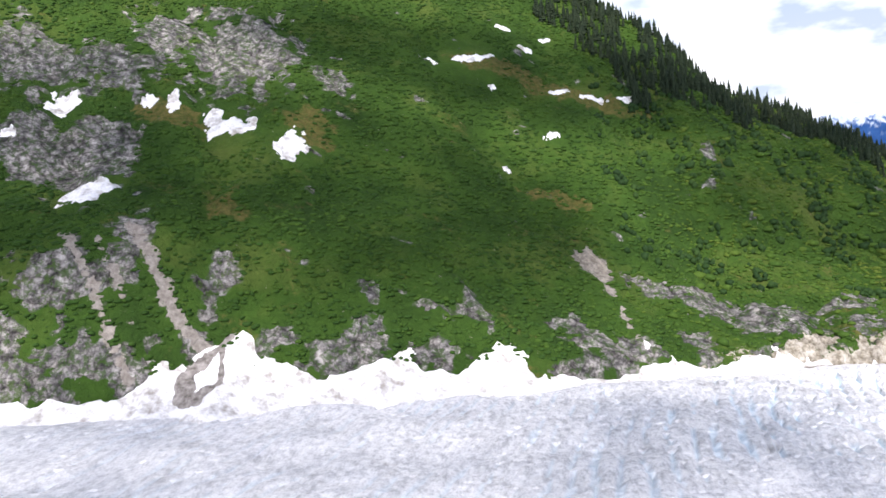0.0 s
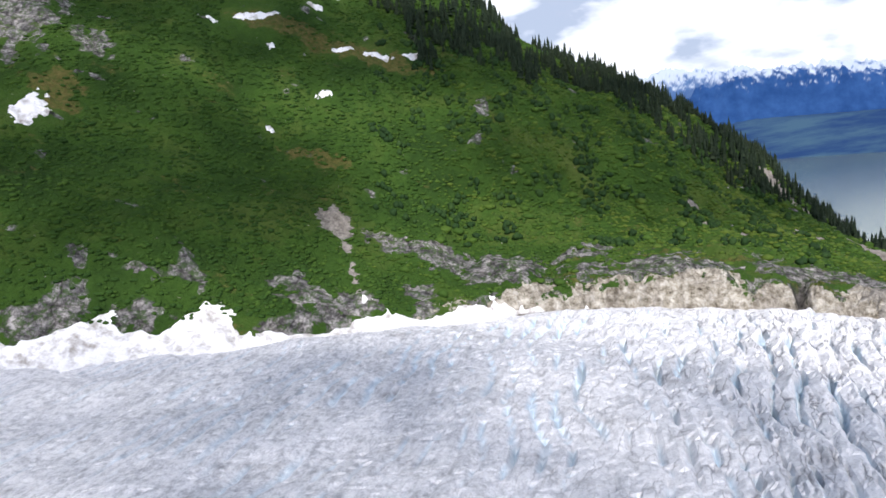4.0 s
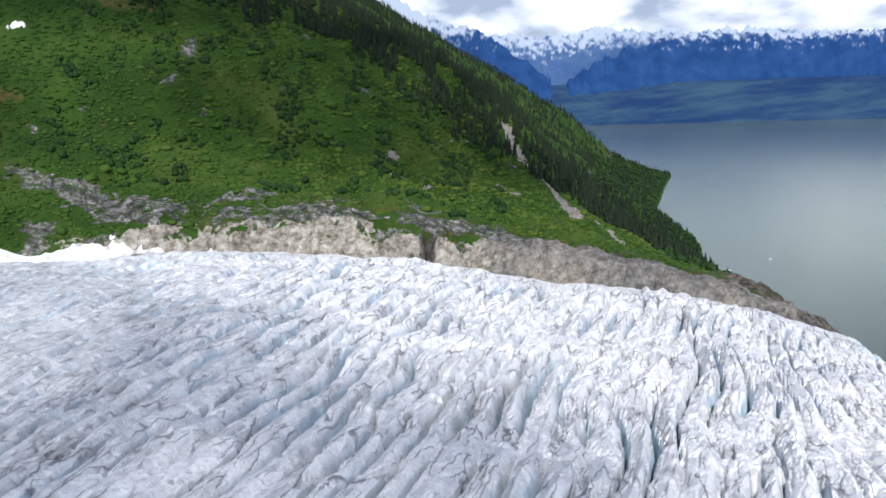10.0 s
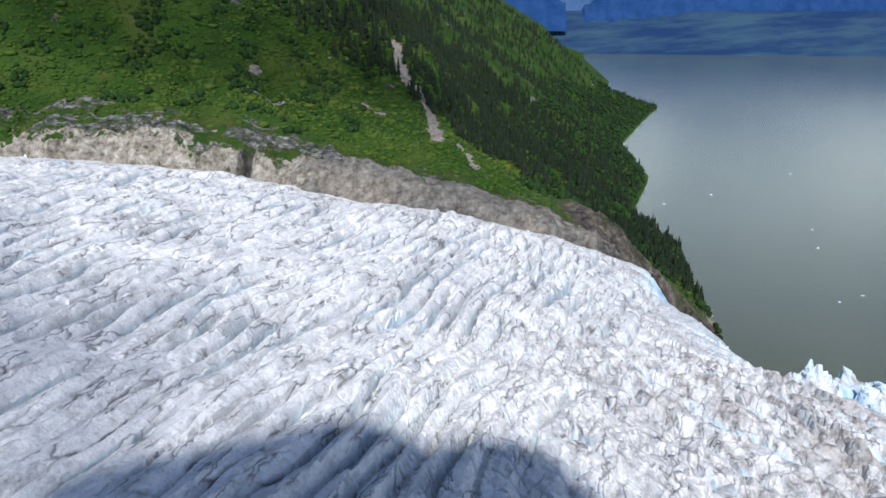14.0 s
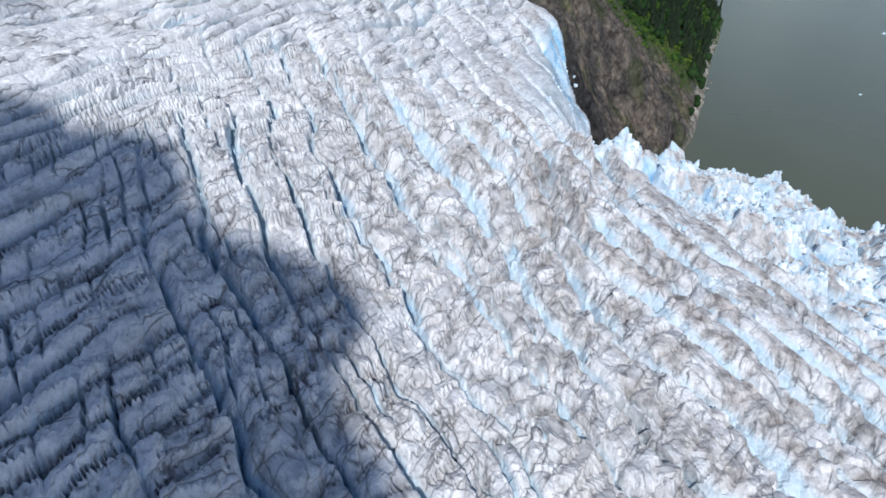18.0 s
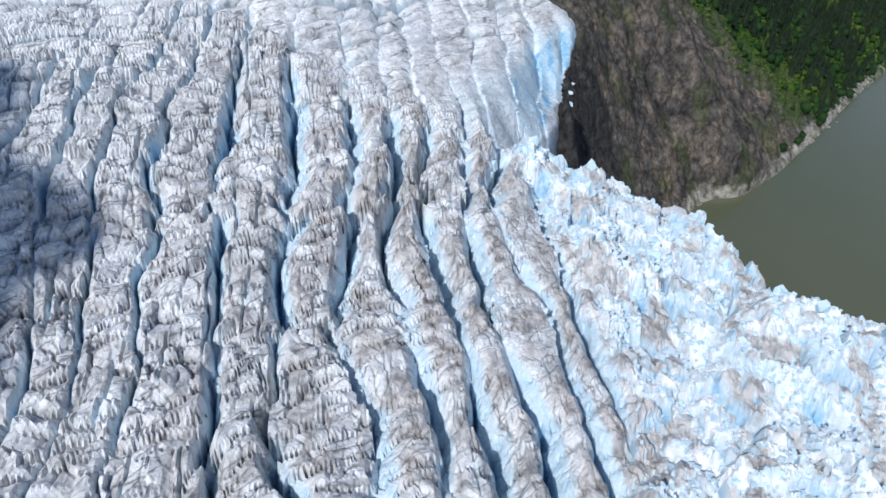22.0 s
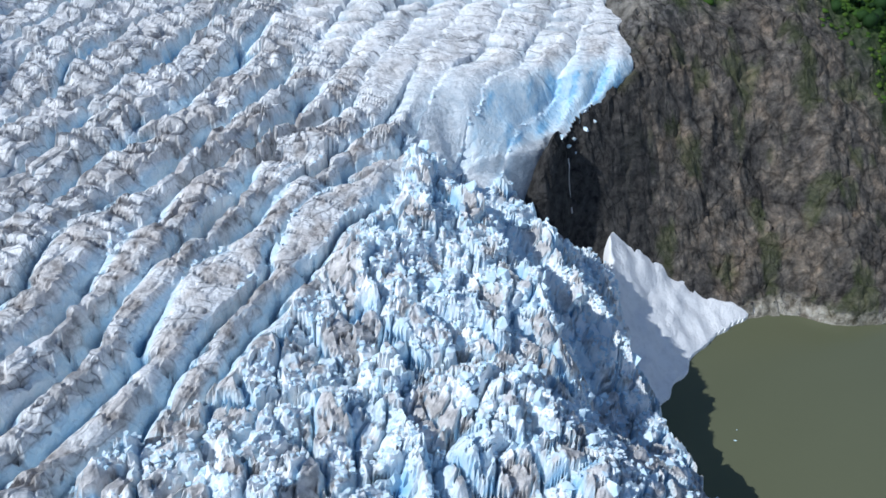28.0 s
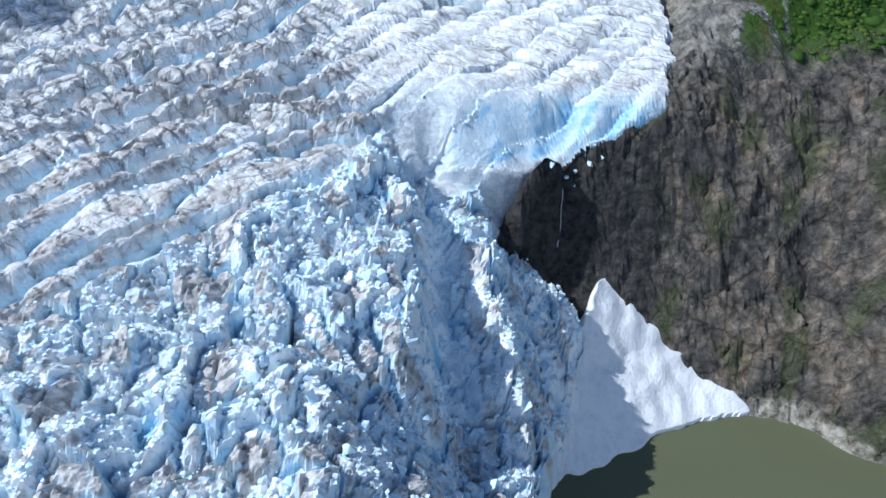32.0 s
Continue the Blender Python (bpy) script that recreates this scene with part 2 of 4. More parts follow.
    pale = mix(n, l, 0.7, pale, ramp(n, l, veins, [(0.36, (0.30, 0.26, 0.23)), (0.46, (0.85, 0.82, 0.80)), (0.60, (1.1, 1.08, 1.05))]), "MULTIPLY")
    slab = ramp(n, l, rock_grain, [(0.34, (0.08, 0.075, 0.068)), (0.47, (0.19, 0.184, 0.168)), (0.62, (0.34, 0.33, 0.305))])
    slab = mix(n, l, 0.8, slab, ramp(n, l, big, [(0.38, (0.62, 0.62, 0.64)), (0.55, (1.1, 1.05, 1.0)), (0.68, (1.35, 1.2, 1.05))]), "MULTIPLY")
    rock = mix(n, l, 0.7, rock, ramp(n, l, veins, [(0.38, (0.42, 0.42, 0.44)), (0.50, (1.0, 0.99, 0.97)), (0.62, (1.6, 1.55, 1.5))]), "MULTIPLY")
    rock, pale, dark, slab = (mix(n, l, w, c, joint, "MULTIPLY") for c, w in ((rock, 0.9), (pale, 0.35), (dark, 0.25), (slab, 0.12)))
    dark = mix(n, l, 0.55, dark, joints[0], "MULTIPLY")
    brown = ramp(n, l, small, [(0.3, (0.060, 0.062, 0.014)), (0.65, (0.150, 0.125, 0.040))])
    tear = noise_node(n, l, 0.30, 8, 0.72)

    def torn_edge(name, low=0.44, high=0.56):
        """A layer whose rim is broken up by fine noise."""
        v = maths(n, l, "ADD", mask(n, l, name), maths(n, l, "MULTIPLY", maths(n, l, "SUBTRACT", tear, 0.5), 2.6))
        return ramp(n, l, v, [(low, (0, 0, 0)), (high, (1, 1, 1))])

    col = mix(n, l, torn_edge("brown", 0.35, 1.1), green, brown)
    rock = mix(n, l, ramp(n, l, tear, [(0.50, (0, 0, 0)), (0.56, (0.75, 0.75, 0.75))]), rock, green)
    col = mix(n, l, torn_edge("rock"), col, rock)
    col = mix(n, l, torn_edge("slab"), col, slab)
    col = mix(n, l, torn_edge("pale"), col, pale)
    col = mix(n, l, torn_edge("scree"), col, ramp(n, l, small, [(0.3, (0.16, 0.14, 0.12)), (0.65, (0.36, 0.33, 0.30))]))
    blotch = noise_node(n, l, 0.05, 6, 0.65)
    dark = mix(n, l, 0.8, dark, ramp(n, l, blotch, [(0.36, (0.42, 0.42, 0.44)), (0.50, (0.92, 0.90, 0.86)), (0.64, (1.5, 1.32, 1.12))]), "MULTIPLY")
    dark = mix(n, l, maths(n, l, "MULTIPLY", mask(n, l, "moss"), 0.7), dark, ramp(n, l, small, [(0.3, (0.03, 0.045, 0.015)), (0.65, (0.09, 0.11, 0.035))]))
    col = mix(n, l, mask(n, l, "dark"), col, dark)
    # near-black rock: damp and the shade of cave and cleft in one colour
    col = mix(n, l, mask(n, l, "wet_shade"), col, ramp(n, l, rock_grain, [(0.36, (0.014, 0.014, 0.015)), (0.62, (0.085, 0.080, 0.076))]))
    l.new(col, b.inputs["Base Color"])
    bump(n, l, b, maths(n, l, "ADD", rock_grain, maths(n, l, "MULTIPLY", joint, 0.35)), 1.0, 1.8)
    return m


def plain_material(name, low, high, scale, roughness=0.85, strength=0.5, distance=0.3, stretch=None, spread=(0.35, 0.65)):
    m, n, l, b = shader(name, roughness, specular=0.2)
    f = noise_node(n, l, scale, 7, 0.65, stretch)
    l.new(ramp(n, l, f, [(spread[0], low), (spread[1], high)]), b.inputs["Base Color"])
    if strength:
        bump(n, l, b, f, strength, distance)
    return m


def leaf_material(name, stops, spread=0.30, sun_tint=0.0):
    """Foliage: every clump has a tone of its own; the last argument paints sunlight as yellow on the slope's open
    shoulder.
    """
    m, n, l, b = shader(name, 0.75, specular=0.2)
    g = n.new("ShaderNodeNewGeometry")
    f = noise_node(n, l, 0.014, 4, 0.6)
    patch = noise_node(n, l, 0.09, 5, 0.65)
    v = maths(n, l, "ADD", maths(n, l, "MULTIPLY", g.outputs["Random Per Island"], spread), maths(n, l, "MULTIPLY", f, 0.52))
    v = maths(n, l, "ADD", v, maths(n, l, "MULTIPLY", patch, 0.26))
    # sunlight on the right-hand slope, put into the leaf colour by X
    if sun_tint:
        xyz, sunlit_slope = n.new("ShaderNodeSeparateXYZ"), n.new("ShaderNodeMapRange")
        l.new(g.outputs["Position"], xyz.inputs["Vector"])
        sunlit_slope.inputs["From Min"].default_value, sunlit_slope.inputs["From Max"].default_value = -40, 200
        sunlit_slope.inputs["To Max"].default_value = sun_tint
        l.new(xyz.outputs["X"], sunlit_slope.inputs["Value"])
        v = maths(n, l, "ADD", v, sunlit_slope.outputs["Result"])
    col = ramp(n, l, v, stops)
    speck = ramp(n, l, noise_node(n, l, 1.4, 4, 0.7), [(0.35, (0.66, 0.70, 0.60)), (0.62, (1.1, 1.1, 1.05))])
    l.new(mix(n, l, 0.6, col, speck, "MULTIPLY"), b.inputs["Base Color"])
    bump(n, l, b, noise_node(n, l, 1.8, 4, 0.7), 0.6, 0.4)
    return m


def water_material():
    """Silty water: dull olive from above, a broad gloss of the sky at a flat angle."""
    m, n, l, b = shader("silty_water", 0.9, specular=0.0)
    f = noise_node(n, l, 0.004, 4, 0.55, (1, 0.35, 1))
    l.new(ramp(n, l, f, [(0.35, (0.110, 0.116, 0.066)), (0.65, (0.142, 0.150, 0.092))]), b.inputs["Base Color"])
    gloss, both, flat = n.new("ShaderNodeBsdfGlossy"), n.new("ShaderNodeMixShader"), n.new("ShaderNodeLayerWeight")
    gloss.inputs["Roughness"].default_value = 0.22
    gloss.inputs["Color"].default_value = (0.92, 0.97, 0.88, 1)
    ripple = bump(n, l, b, noise_node(n, l, 0.25, 5, 0.65), 0.14, 0.6)
    l.new(ripple.outputs["Normal"], gloss.inputs["Normal"])
    flat.inputs["Blend"].default_value = 0.5
    share_of_sky = maths(n, l, "MULTIPLY", maths(n, l, "POWER", flat.outputs["Facing"], 2.6), 0.95)
    l.new(share_of_sky, both.inputs["Fac"])
    l.new(b.outputs["BSDF"], both.inputs[1])
    l.new(gloss.outputs["BSDF"], both.inputs[2])
    l.new(both.outputs["Shader"], n["Material Output"].inputs["Surface"])
    return m


ICE = ice_material()
LAND = land_material()
WATER = water_material()
SNOW = plain_material("old_snow", (0.36, 0.335, 0.31), (0.84, 0.84, 0.85), 0.13, 0.7, 1.0, 2.0, None, (0.34, 0.52))
DIRTY_SNOW = plain_material("dirty_snow", (0.10, 0.088, 0.078), (0.36, 0.335, 0.315), 0.3, 0.8, 0.6, 0.4)
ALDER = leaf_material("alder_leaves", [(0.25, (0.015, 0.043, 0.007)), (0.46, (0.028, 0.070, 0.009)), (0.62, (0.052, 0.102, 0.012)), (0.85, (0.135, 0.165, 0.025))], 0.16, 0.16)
NEEDLES = leaf_material("spruce_needles", [(0.25, (0.006, 0.014, 0.007)), (0.42, (0.012, 0.024, 0.011)), (0.62, (0.025, 0.038, 0.017))], 0.16)
BARK = plain_material("spruce_bark", (0.05, 0.038, 0.03), (0.14, 0.11, 0.085), 3.0, 0.9, 0.6, 0.05, (1, 1, 0.2))
LEAVES = leaf_material("broad_leaves", [(0.25, (0.008, 0.024, 0.006)), (0.52, (0.016, 0.044, 0.009)), (0.78, (0.032, 0.068, 0.014))])
CLOUD = plain_material("cloud", (0.8, 0.8, 0.8), (0.9, 0.9, 0.9), 0.01, 1.0, 0)
RUBBLE = plain_material("broken_ice", (0.50, 0.70, 0.84), (0.86, 0.91, 0.94), 0.5, 0.5, 0.6, 0.3)


# ---------------------------------------------------------------- shapes of the ground
def smooth(a, b, v):
    k = np.clip((v - a) / (b - a), 0, 1)
    return k * k * (3 - 2 * k)


LATTICE = np.random.RandomState(11).permutation(512)
LATTICE = np.concatenate([LATTICE, LATTICE, LATTICE])


def grains(x, y, seed=0):
    """Gradient noise over arrays, about -0.7 to 0.7."""
    xi, yi = np.floor(x).astype(int), np.floor(y).astype(int)
    fx, fy = x - xi, y - yi
    u, v = fx * fx * fx * (fx * (fx * 6 - 15) + 10), fy * fy * fy * (fy * (fy * 6 - 15) + 10)

    def corner(dx, dy):
        h = LATTICE[LATTICE[(xi + dx + seed * 37) % 512] + (yi + dy + seed * 91) % 512] * (2 * np.pi / 512)
        return np.cos(h) * (fx - dx) + np.sin(h) * (fy - dy)

    a, b = corner(0, 0), corner(0, 1)
    return (a + u * (corner(1, 0) - a)) * (1 - v) + (b + u * (corner(1, 1) - b)) * v


def clouds(x, y, octaves=4, seed=0, gain=0.5):
    total, size = 0, 1.0
    for k in range(octaves):
        total = total + size * grains(x * 2**k, y * 2**k, seed + k)
        size *= gain
    return total


def ridged(x, y, octaves=4, seed=0, gain=0.5):
    total, size = 0, 1.0
    for k in range(octaves):
        total = total + size * (0.5 - np.abs(grains(x * 2**k, y * 2**k, seed + k)) * 1.6)
        size *= gain
    return total


def cells(u, v, seed=0):
    """Broken blocks: gap to the next block, offset from the block's middle, three random numbers a block."""
    ui, vi = np.floor(u).astype(int), np.floor(v).astype(int)
    f1, f2 = np.full(u.shape, 9.0), np.full(u.shape, 9.0)
    ox, oy, best = np.zeros(u.shape), np.zeros(u.shape), np.zeros(u.shape, int)
    for dx in (-1, 0, 1):
        for dy in (-1, 0, 1):
            h = LATTICE[LATTICE[(ui + dx + seed * 37) % 512] + (vi + dy + seed * 91) % 512]
            px, py = ui + dx + 0.5 + 0.85 * (LATTICE[h] / 512 - 0.5), vi + dy + 0.5 + 0.85 * (LATTICE[h + 7] / 512 - 0.5)
            d = np.hypot(u - px, v - py)
            near = d < f1
            f2 = np.where(near, f1, np.minimum(f2, d))
            f1 = np.where(near, d, f1)
            ox, oy, best = np.where(near, u - px, ox), np.where(near, v - py, oy), np.where(near, h, best)
    return f2 - f1, ox, oy, LATTICE[best + 3] / 512 - 0.5, LATTICE[best + 11] / 512 - 0.5, LATTICE[best + 19] / 512 - 0.5


# the lake's shore, from the ice to the far end of the lake
SHORE_Y = [290, 305, 340, 367, 408, 430, 452, 500, 628, 722, 866, 905, 1090, 1380, 1700, 1955, 2200, 2696, 4073, 4664, 5200]
SHORE_X = [530, 540, 541, 541, 552, 556, 580, 584, 600, 614, 590, 604, 664, 680, 790, 885, 800, 894, 1008, 1100, 1150]
# where the ice meets the valley's side, and its height there
EDGE_X = [-900, -260, -200, -130, -60, 0, 50, 100, 150, 200, 240, 277, 326, 365, 404, 450, 490, 500, 512, 526, 536, 552, 700]
EDGE_Y = [60, 266, 287, 311, 333, 351, 370, 386, 399, 408, 412, 409, 399, 386, 374, 372, 366, 335, 318, 312, 330, 411, 900]
ICE_X = [-900, -260, -130, 0, 100, 200, 240, 277, 326, 365, 404, 430, 450, 477, 500, 530, 560, 590, 620, 700, 900]
ICE_Z = [200, 166, 161, 155, 152, 148, 144, 140, 134, 131, 127, 122, 116.5, 108, 103.5, 101, 99, 95, 88, 72, 60]
# where the ribs break up into the icefall
BREAK_X, BREAK_Y = [505, 512, 549, 575, 594, 606, 620, 660, 720], [290, 257, 232, 204, 180, 160, 132, 60, -60]
WATERLINE = [(552, 410), (557, 382), (578, 348), (612, 336), (655, 332), (720, 322), (900, 290)]


def to_waterline(x, y):
    best = np.full(np.shape(x), 1e9)
    for (ax, ay), (bx, by) in zip(WATERLINE, WATERLINE[1:]):
        k = np.clip(((x - ax) * (bx - ax) + (y - ay) * (by - ay)) / ((bx - ax) ** 2 + (by - ay) ** 2), 0, 1)
        best = np.minimum(best, np.hypot(x - ax - k * (bx - ax), y - ay - k * (by - ay)))
    outside = (y > np.interp(x, [p[0] for p in WATERLINE], [p[1] for p in WATERLINE])) & (x > 552)
    return np.where(outside, -best, best)


def soft_low(a, b, r):
    return -r * np.logaddexp(-a / r, -b / r)


def land_height(x, y, rough=True):
    edge = np.interp(x, EDGE_X, EDGE_Y)
    edge_z = np.interp(x, ICE_X, ICE_Z) - 4
    slope = -128 - 0.551 * x + 0.788 * y
    past = y - edge
    bench = edge_z + np.where(past > 0, np.interp(x, [-260, 100, 250, 400, 490], [6, 9, 13, 10, 3]) * smooth(0, 9, past) + np.interp(x, [250, 330, 400], [0.27, 0.14, 0.03]) * past, np.interp(x, [480, 500], [0.9, 3.0]) * past)
    high = 14 * np.logaddexp(slope / 14, bench / 14)
    high = soft_low(high, edge_z + 9 + 1.25 * np.clip(past, -60, None), 6)
    high = np.where(past < 0, np.minimum(high, bench), high)
    steep = np.interp(y, [300, 312, 329, 367, 396, 440, 520, 620, 1200, 2000], [4.2, 3.8, 2.1, 2.0, 1.5, 1.25, 0.95, 0.76, 0.72, 0.6])
    off = np.interp(y, SHORE_Y, SHORE_X) - x
    flank = np.where(off > 0, off * steep * (1 - 0.55 * smooth(1500, 1800, y) * smooth(260, 90, off)), off * 0.5)
    swell = np.interp(x, [60, 110, 150, 190, 250, 300, 350, 390, 430, 480, 540], [0, -6, -13, -12, 11, 17, 16, -6, -18, -20, 0])
    z = soft_low(high, flank, 10) + swell * smooth(570, 660, y) * smooth(900, 780, y)
    shoulder = np.interp(x, [60, 112, 160, 215, 245, 290], [0, 14, 20, 23, 20, 0])
    z = z + shoulder * smooth(0, 38, y - np.interp(x, [112, 215], [482, 532])) * smooth(690, 620, y)
    z = z - 8 * smooth(360, 410, x) * smooth(530, 450, x) * smooth(440, 490, y) * smooth(640, 570, y)
    z = z + np.interp(x, [-420, -260, -218, -145, -55, 0, 40], [-70, -50, -43, -21, -18, -8, 0]) * smooth(40, 130, past)
    z = soft_low(z, 560 + 0 * z, 40)
    if rough:
        wild = smooth(0, 40, off)
        z = z + wild * (9 * clouds(x / 90, y / 90, 4, 3) + 3.6 * ridged(x / 26, y / 26, 4, 9) * smooth(-5, 12, past))
        z = z - 15 * np.exp(-(((x - 277 - 0.15 * past) / 3.4) ** 2)) * smooth(24, 6, past) * smooth(-8, 0, past)
        bluff = smooth(455, 485, x) * smooth(600, 500, y) * smooth(-2, 8, off)
        gap, ox, oy, r1, r2, r3 = cells((x + 0.3 * y) / 11 + 0.3 * grains(x / 9, y / 9, 14), (y - 0.3 * x) / 16, 15)
        z = z + bluff * (3.0 * r1 + 5 * r2 * ox + 4 * r3 * oy - 1.6 * smooth(0.1, 0.0, gap) + 2.2 * ridged(x / 6, y / 6, 3, 16))
        ledge = smooth(80, 130, x) * smooth(24, 14, past) * smooth(-3, 3, past)
        gap, ox, oy, r1, r2, r3 = cells(x / 9 + 0.4 * grains(x / 7, y / 7, 17), y / 6, 18)
        z = z + ledge * (2.5 * r1 + 4 * r2 * ox + 4 * r3 * oy - 1.8 * smooth(0.12, 0.0, gap) + 1.5 * ridged(x / 5, y / 5, 2, 19))
        gully = np.abs(grains((x + 0.45 * y + 30 * clouds(x / 80, y / 80, 2, 6)) / 90, (y - 0.4 * x) / 300, 5))
        z = z - wild * smooth(10, 60, past) * 5 * np.exp(-((gully / 0.10) ** 2))
    return z


def ice_base(x, y):
    edge = np.interp(x, EDGE_X, EDGE_Y)
    z = np.interp(x, ICE_X, ICE_Z) + 0.022 * np.clip(edge - y, -50, 200)
    lip = np.interp(y, [285, 320], [496, 485])
    bowl = smooth(lip - 3, lip + 23, x + 5 * grains(x / 14, y / 14, 2)) * smooth(-4, 26, y - 258 + 0.3 * (x - 500) + 7 * clouds(x / 20, y / 20, 3, 4))
    return z - np.interp(x, [512, 565], [20, 3]) * bowl, bowl


def turned(x, y, degrees):
    a = radians(degrees)
    return x * math.sin(a) - y * math.cos(a), x * math.cos(a) + y * math.sin(a)


def ice_height(x, y):
    """The ice with its crevasses: height, share of clean wall, of crumbled ice, of smooth snow."""
    base, bowl = ice_base(x, y)
    edge = np.interp(x, EDGE_X, EDGE_Y)
    wx = x + 6 * clouds(x / 60, y / 60, 2, 21) + 1.1 * clouds(x / 13, y / 13, 2, 22)
    wy = y + 6 * clouds(x / 60, y / 60, 2, 25) + 1.1 * clouds(x / 13, y / 13, 2, 26)
    late = smooth(385, 450, x + 0.30 * (y - 180) + 16 * clouds(x / 45, y / 45, 2, 28))
    late = np.clip(late - 0.75 * smooth(195, 270, y) * smooth(525, 450, x), 0, 1)
    calm = smooth(-60, 230, x + 0.3 * (y - 250))
    strength = (0.40 + 0.60 * calm) * smooth(0, 1, (edge - y - 1) / np.interp(x, [380, 450], [17, 6])) * (1 - 0.8 * smooth(470, 494, x) * smooth(250, 272, y) * smooth(330, 310, y)) * (1 - 0.6 * smooth(425, 465, x) * smooth(225, 258, y) * smooth(516, 500, x))

    # upper ice: blades of ice between long narrow crevasses
    lean = np.interp(x, [120, 180, 225, 270, 400], [0.14, 0.16, 0.24, 0.33, 0.35])
    u, v = (wx - (wy - 200) * lean) * 0.96, wy
    jagged = smooth(90, 300, x)
    row = u / 8.0 + 1.1 * grains(u / 60, v / 130, 31) + 0.40 * grains(u / 17, v / 42, 32) + 0.09 * grains(u / 5, v / 9, 30)
    rib = np.floor(row)
    side = row - rib
    gap = 1 - np.abs(2 * side - 1)
    luck = grains(rib * 7.31 + 0.5, v / 42, 29) + 0.25 * clouds(x / 50, y / 50, 2, 27)
    tooth = np.where(side < 0.66, side / 0.66, (1 - side) / 0.34)
    open_ = np.clip(0.30 + 1.9 * luck, 0.0, 1.25)
    upper = (0.8 + 4.4 * jagged) * (1 - smooth(405, 470, x) * smooth(250, 205, y)) * (tooth - 0.55) * (0.35 + 0.75 * open_) - (2.6 + 6.6 * jagged) * open_ * smooth(0.30, 0.06, gap)
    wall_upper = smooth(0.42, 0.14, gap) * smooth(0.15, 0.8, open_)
    # shade down in the open crevasses, painted through this mask
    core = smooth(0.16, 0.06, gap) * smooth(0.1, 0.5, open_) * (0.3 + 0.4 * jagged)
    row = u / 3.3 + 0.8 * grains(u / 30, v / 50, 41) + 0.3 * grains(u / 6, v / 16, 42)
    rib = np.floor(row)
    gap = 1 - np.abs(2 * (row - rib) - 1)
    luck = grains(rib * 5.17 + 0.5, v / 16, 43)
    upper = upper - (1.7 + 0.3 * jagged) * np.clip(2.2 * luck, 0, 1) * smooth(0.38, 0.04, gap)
    seam_shade_dirt = np.maximum(0.5 * smooth(0.30, 0.14, gap) * smooth(0.15, 0.35, luck), core) * (1 - late)
    gap, ox, oy, r1, r2, r3 = cells(u / 4.2 + 0.3 * grains(u / 6, v / 16, 48), v / 15, 33)
    upper = upper + (0.4 + 0.2 * jagged) * (0.9 * r1 + 2.0 * r2 * ox + 3.0 * r3 * oy) - 0.5 * smooth(0.10, 0.0, gap)
    gap, ox, oy, r1, r2, r3 = cells(u / 2.6, v / 6.5, 34)
    upper = upper + 0.25 * r1 + 0.5 * r2 * ox + 0.8 * r3 * oy

    # ice near the front: long ribs with deep clefts, cracked across
    u, v = turned(wx, wy, 131)
    # creases across the ribs, curved and tilted one over the next; each slice of a rib is set off a little
    cu, cv = turned(wx + 3.5 * grains(u / 15, v / 15, 55), wy + 3.5 * grains(u / 15, v / 15, 54), 62)
    row = cu / 6.8 + 0.9 * grains(cu / 14, cv / 14, 52) + 0.30 * grains(cu / 5, cv / 6, 51)
    fold = np.floor(row)
    fold_side = row - fold
    fold_gap = np.minimum(fold_side, 1 - fold_side)
    row = u / 13.5 + 1.0 * grains(u / 60, v / 130, 35) + 0.26 * grains(u / 24, v / 60, 34) + 0.16 * grains(u / 14, v / 24, 36) + 0.05 * grains(u / 6, v / 9, 38) + 0.24 * grains(fold * 5.77 + 0.4, v / 50, 46)
    rib = np.floor(row)
    gap = 1 - np.abs(2 * (row - rib) - 1)
    luck = grains(rib * 7.31 + 0.5, v / 36, 40)
    near_front = smooth(448, 525, 0.755 * x + 0.656 * y)
    broad = 0.33 + 0.67 * near_front
    cleft = np.clip(gap / (np.where(row - rib < 0.5, 0.92, 0.50) * broad * np.clip(1 + 1.0 * luck, 0.6, 1.4)), 0, 1)
    lower = -(6.5 + 5.5 * near_front) * (1 - cleft**0.85) * np.clip(0.75 + 2.2 * luck, 0.0, 1.6) + 3.0 * grains(rib * 3.7 + 0.3, v / 60, 44) * near_front
    wall_lower = smooth(0.70, 0.30, cleft) * smooth(-0.35, 0.05, luck) * 0.62
    slot = smooth(0.13, 0.0, gap)
    lower = lower - (3.2 + 2.0 * near_front) * slot * smooth(-0.15, 0.2, luck)
    wall_lower = np.maximum(wall_lower, smooth(0.24, 0.06, gap) * smooth(-0.15, 0.2, luck))
    # narrow cracks along the ribs
    row = u / 5.2 + 0.9 * grains(u / 26, v / 60, 58) + 0.2 * grains(u / 6, v / 14, 59)
    rib = np.floor(row)
    gap = 1 - np.abs(2 * (row - rib) - 1)
    luck = grains(rib * 5.9 + 0.4, v / 24, 56)
    split = smooth(0.30, 0.04, gap) * np.clip(2.6 * (luck - 0.05), 0, 1)
    lower = lower - 3.6 * split * (1 - 0.6 * near_front)
    wall_lower = np.maximum(wall_lower, 0.9 * split * (1 - 0.6 * near_front))
    over_all = split * smooth(365, 400, x) * smooth(225, 205, y)
    upper = upper - 4.5 * over_all
    wall_upper = np.maximum(wall_upper, 1.2 * over_all)
    rib, side, gap2 = fold, fold_side, fold_gap
    luck = 0.4 + 1.3 * grains(rib * 3.13 + 0.4, cv / 13, 50)
    luck = np.clip(luck, 0.08, 1.1)
    tops = 0.40 + 0.60 * cleft**1.4
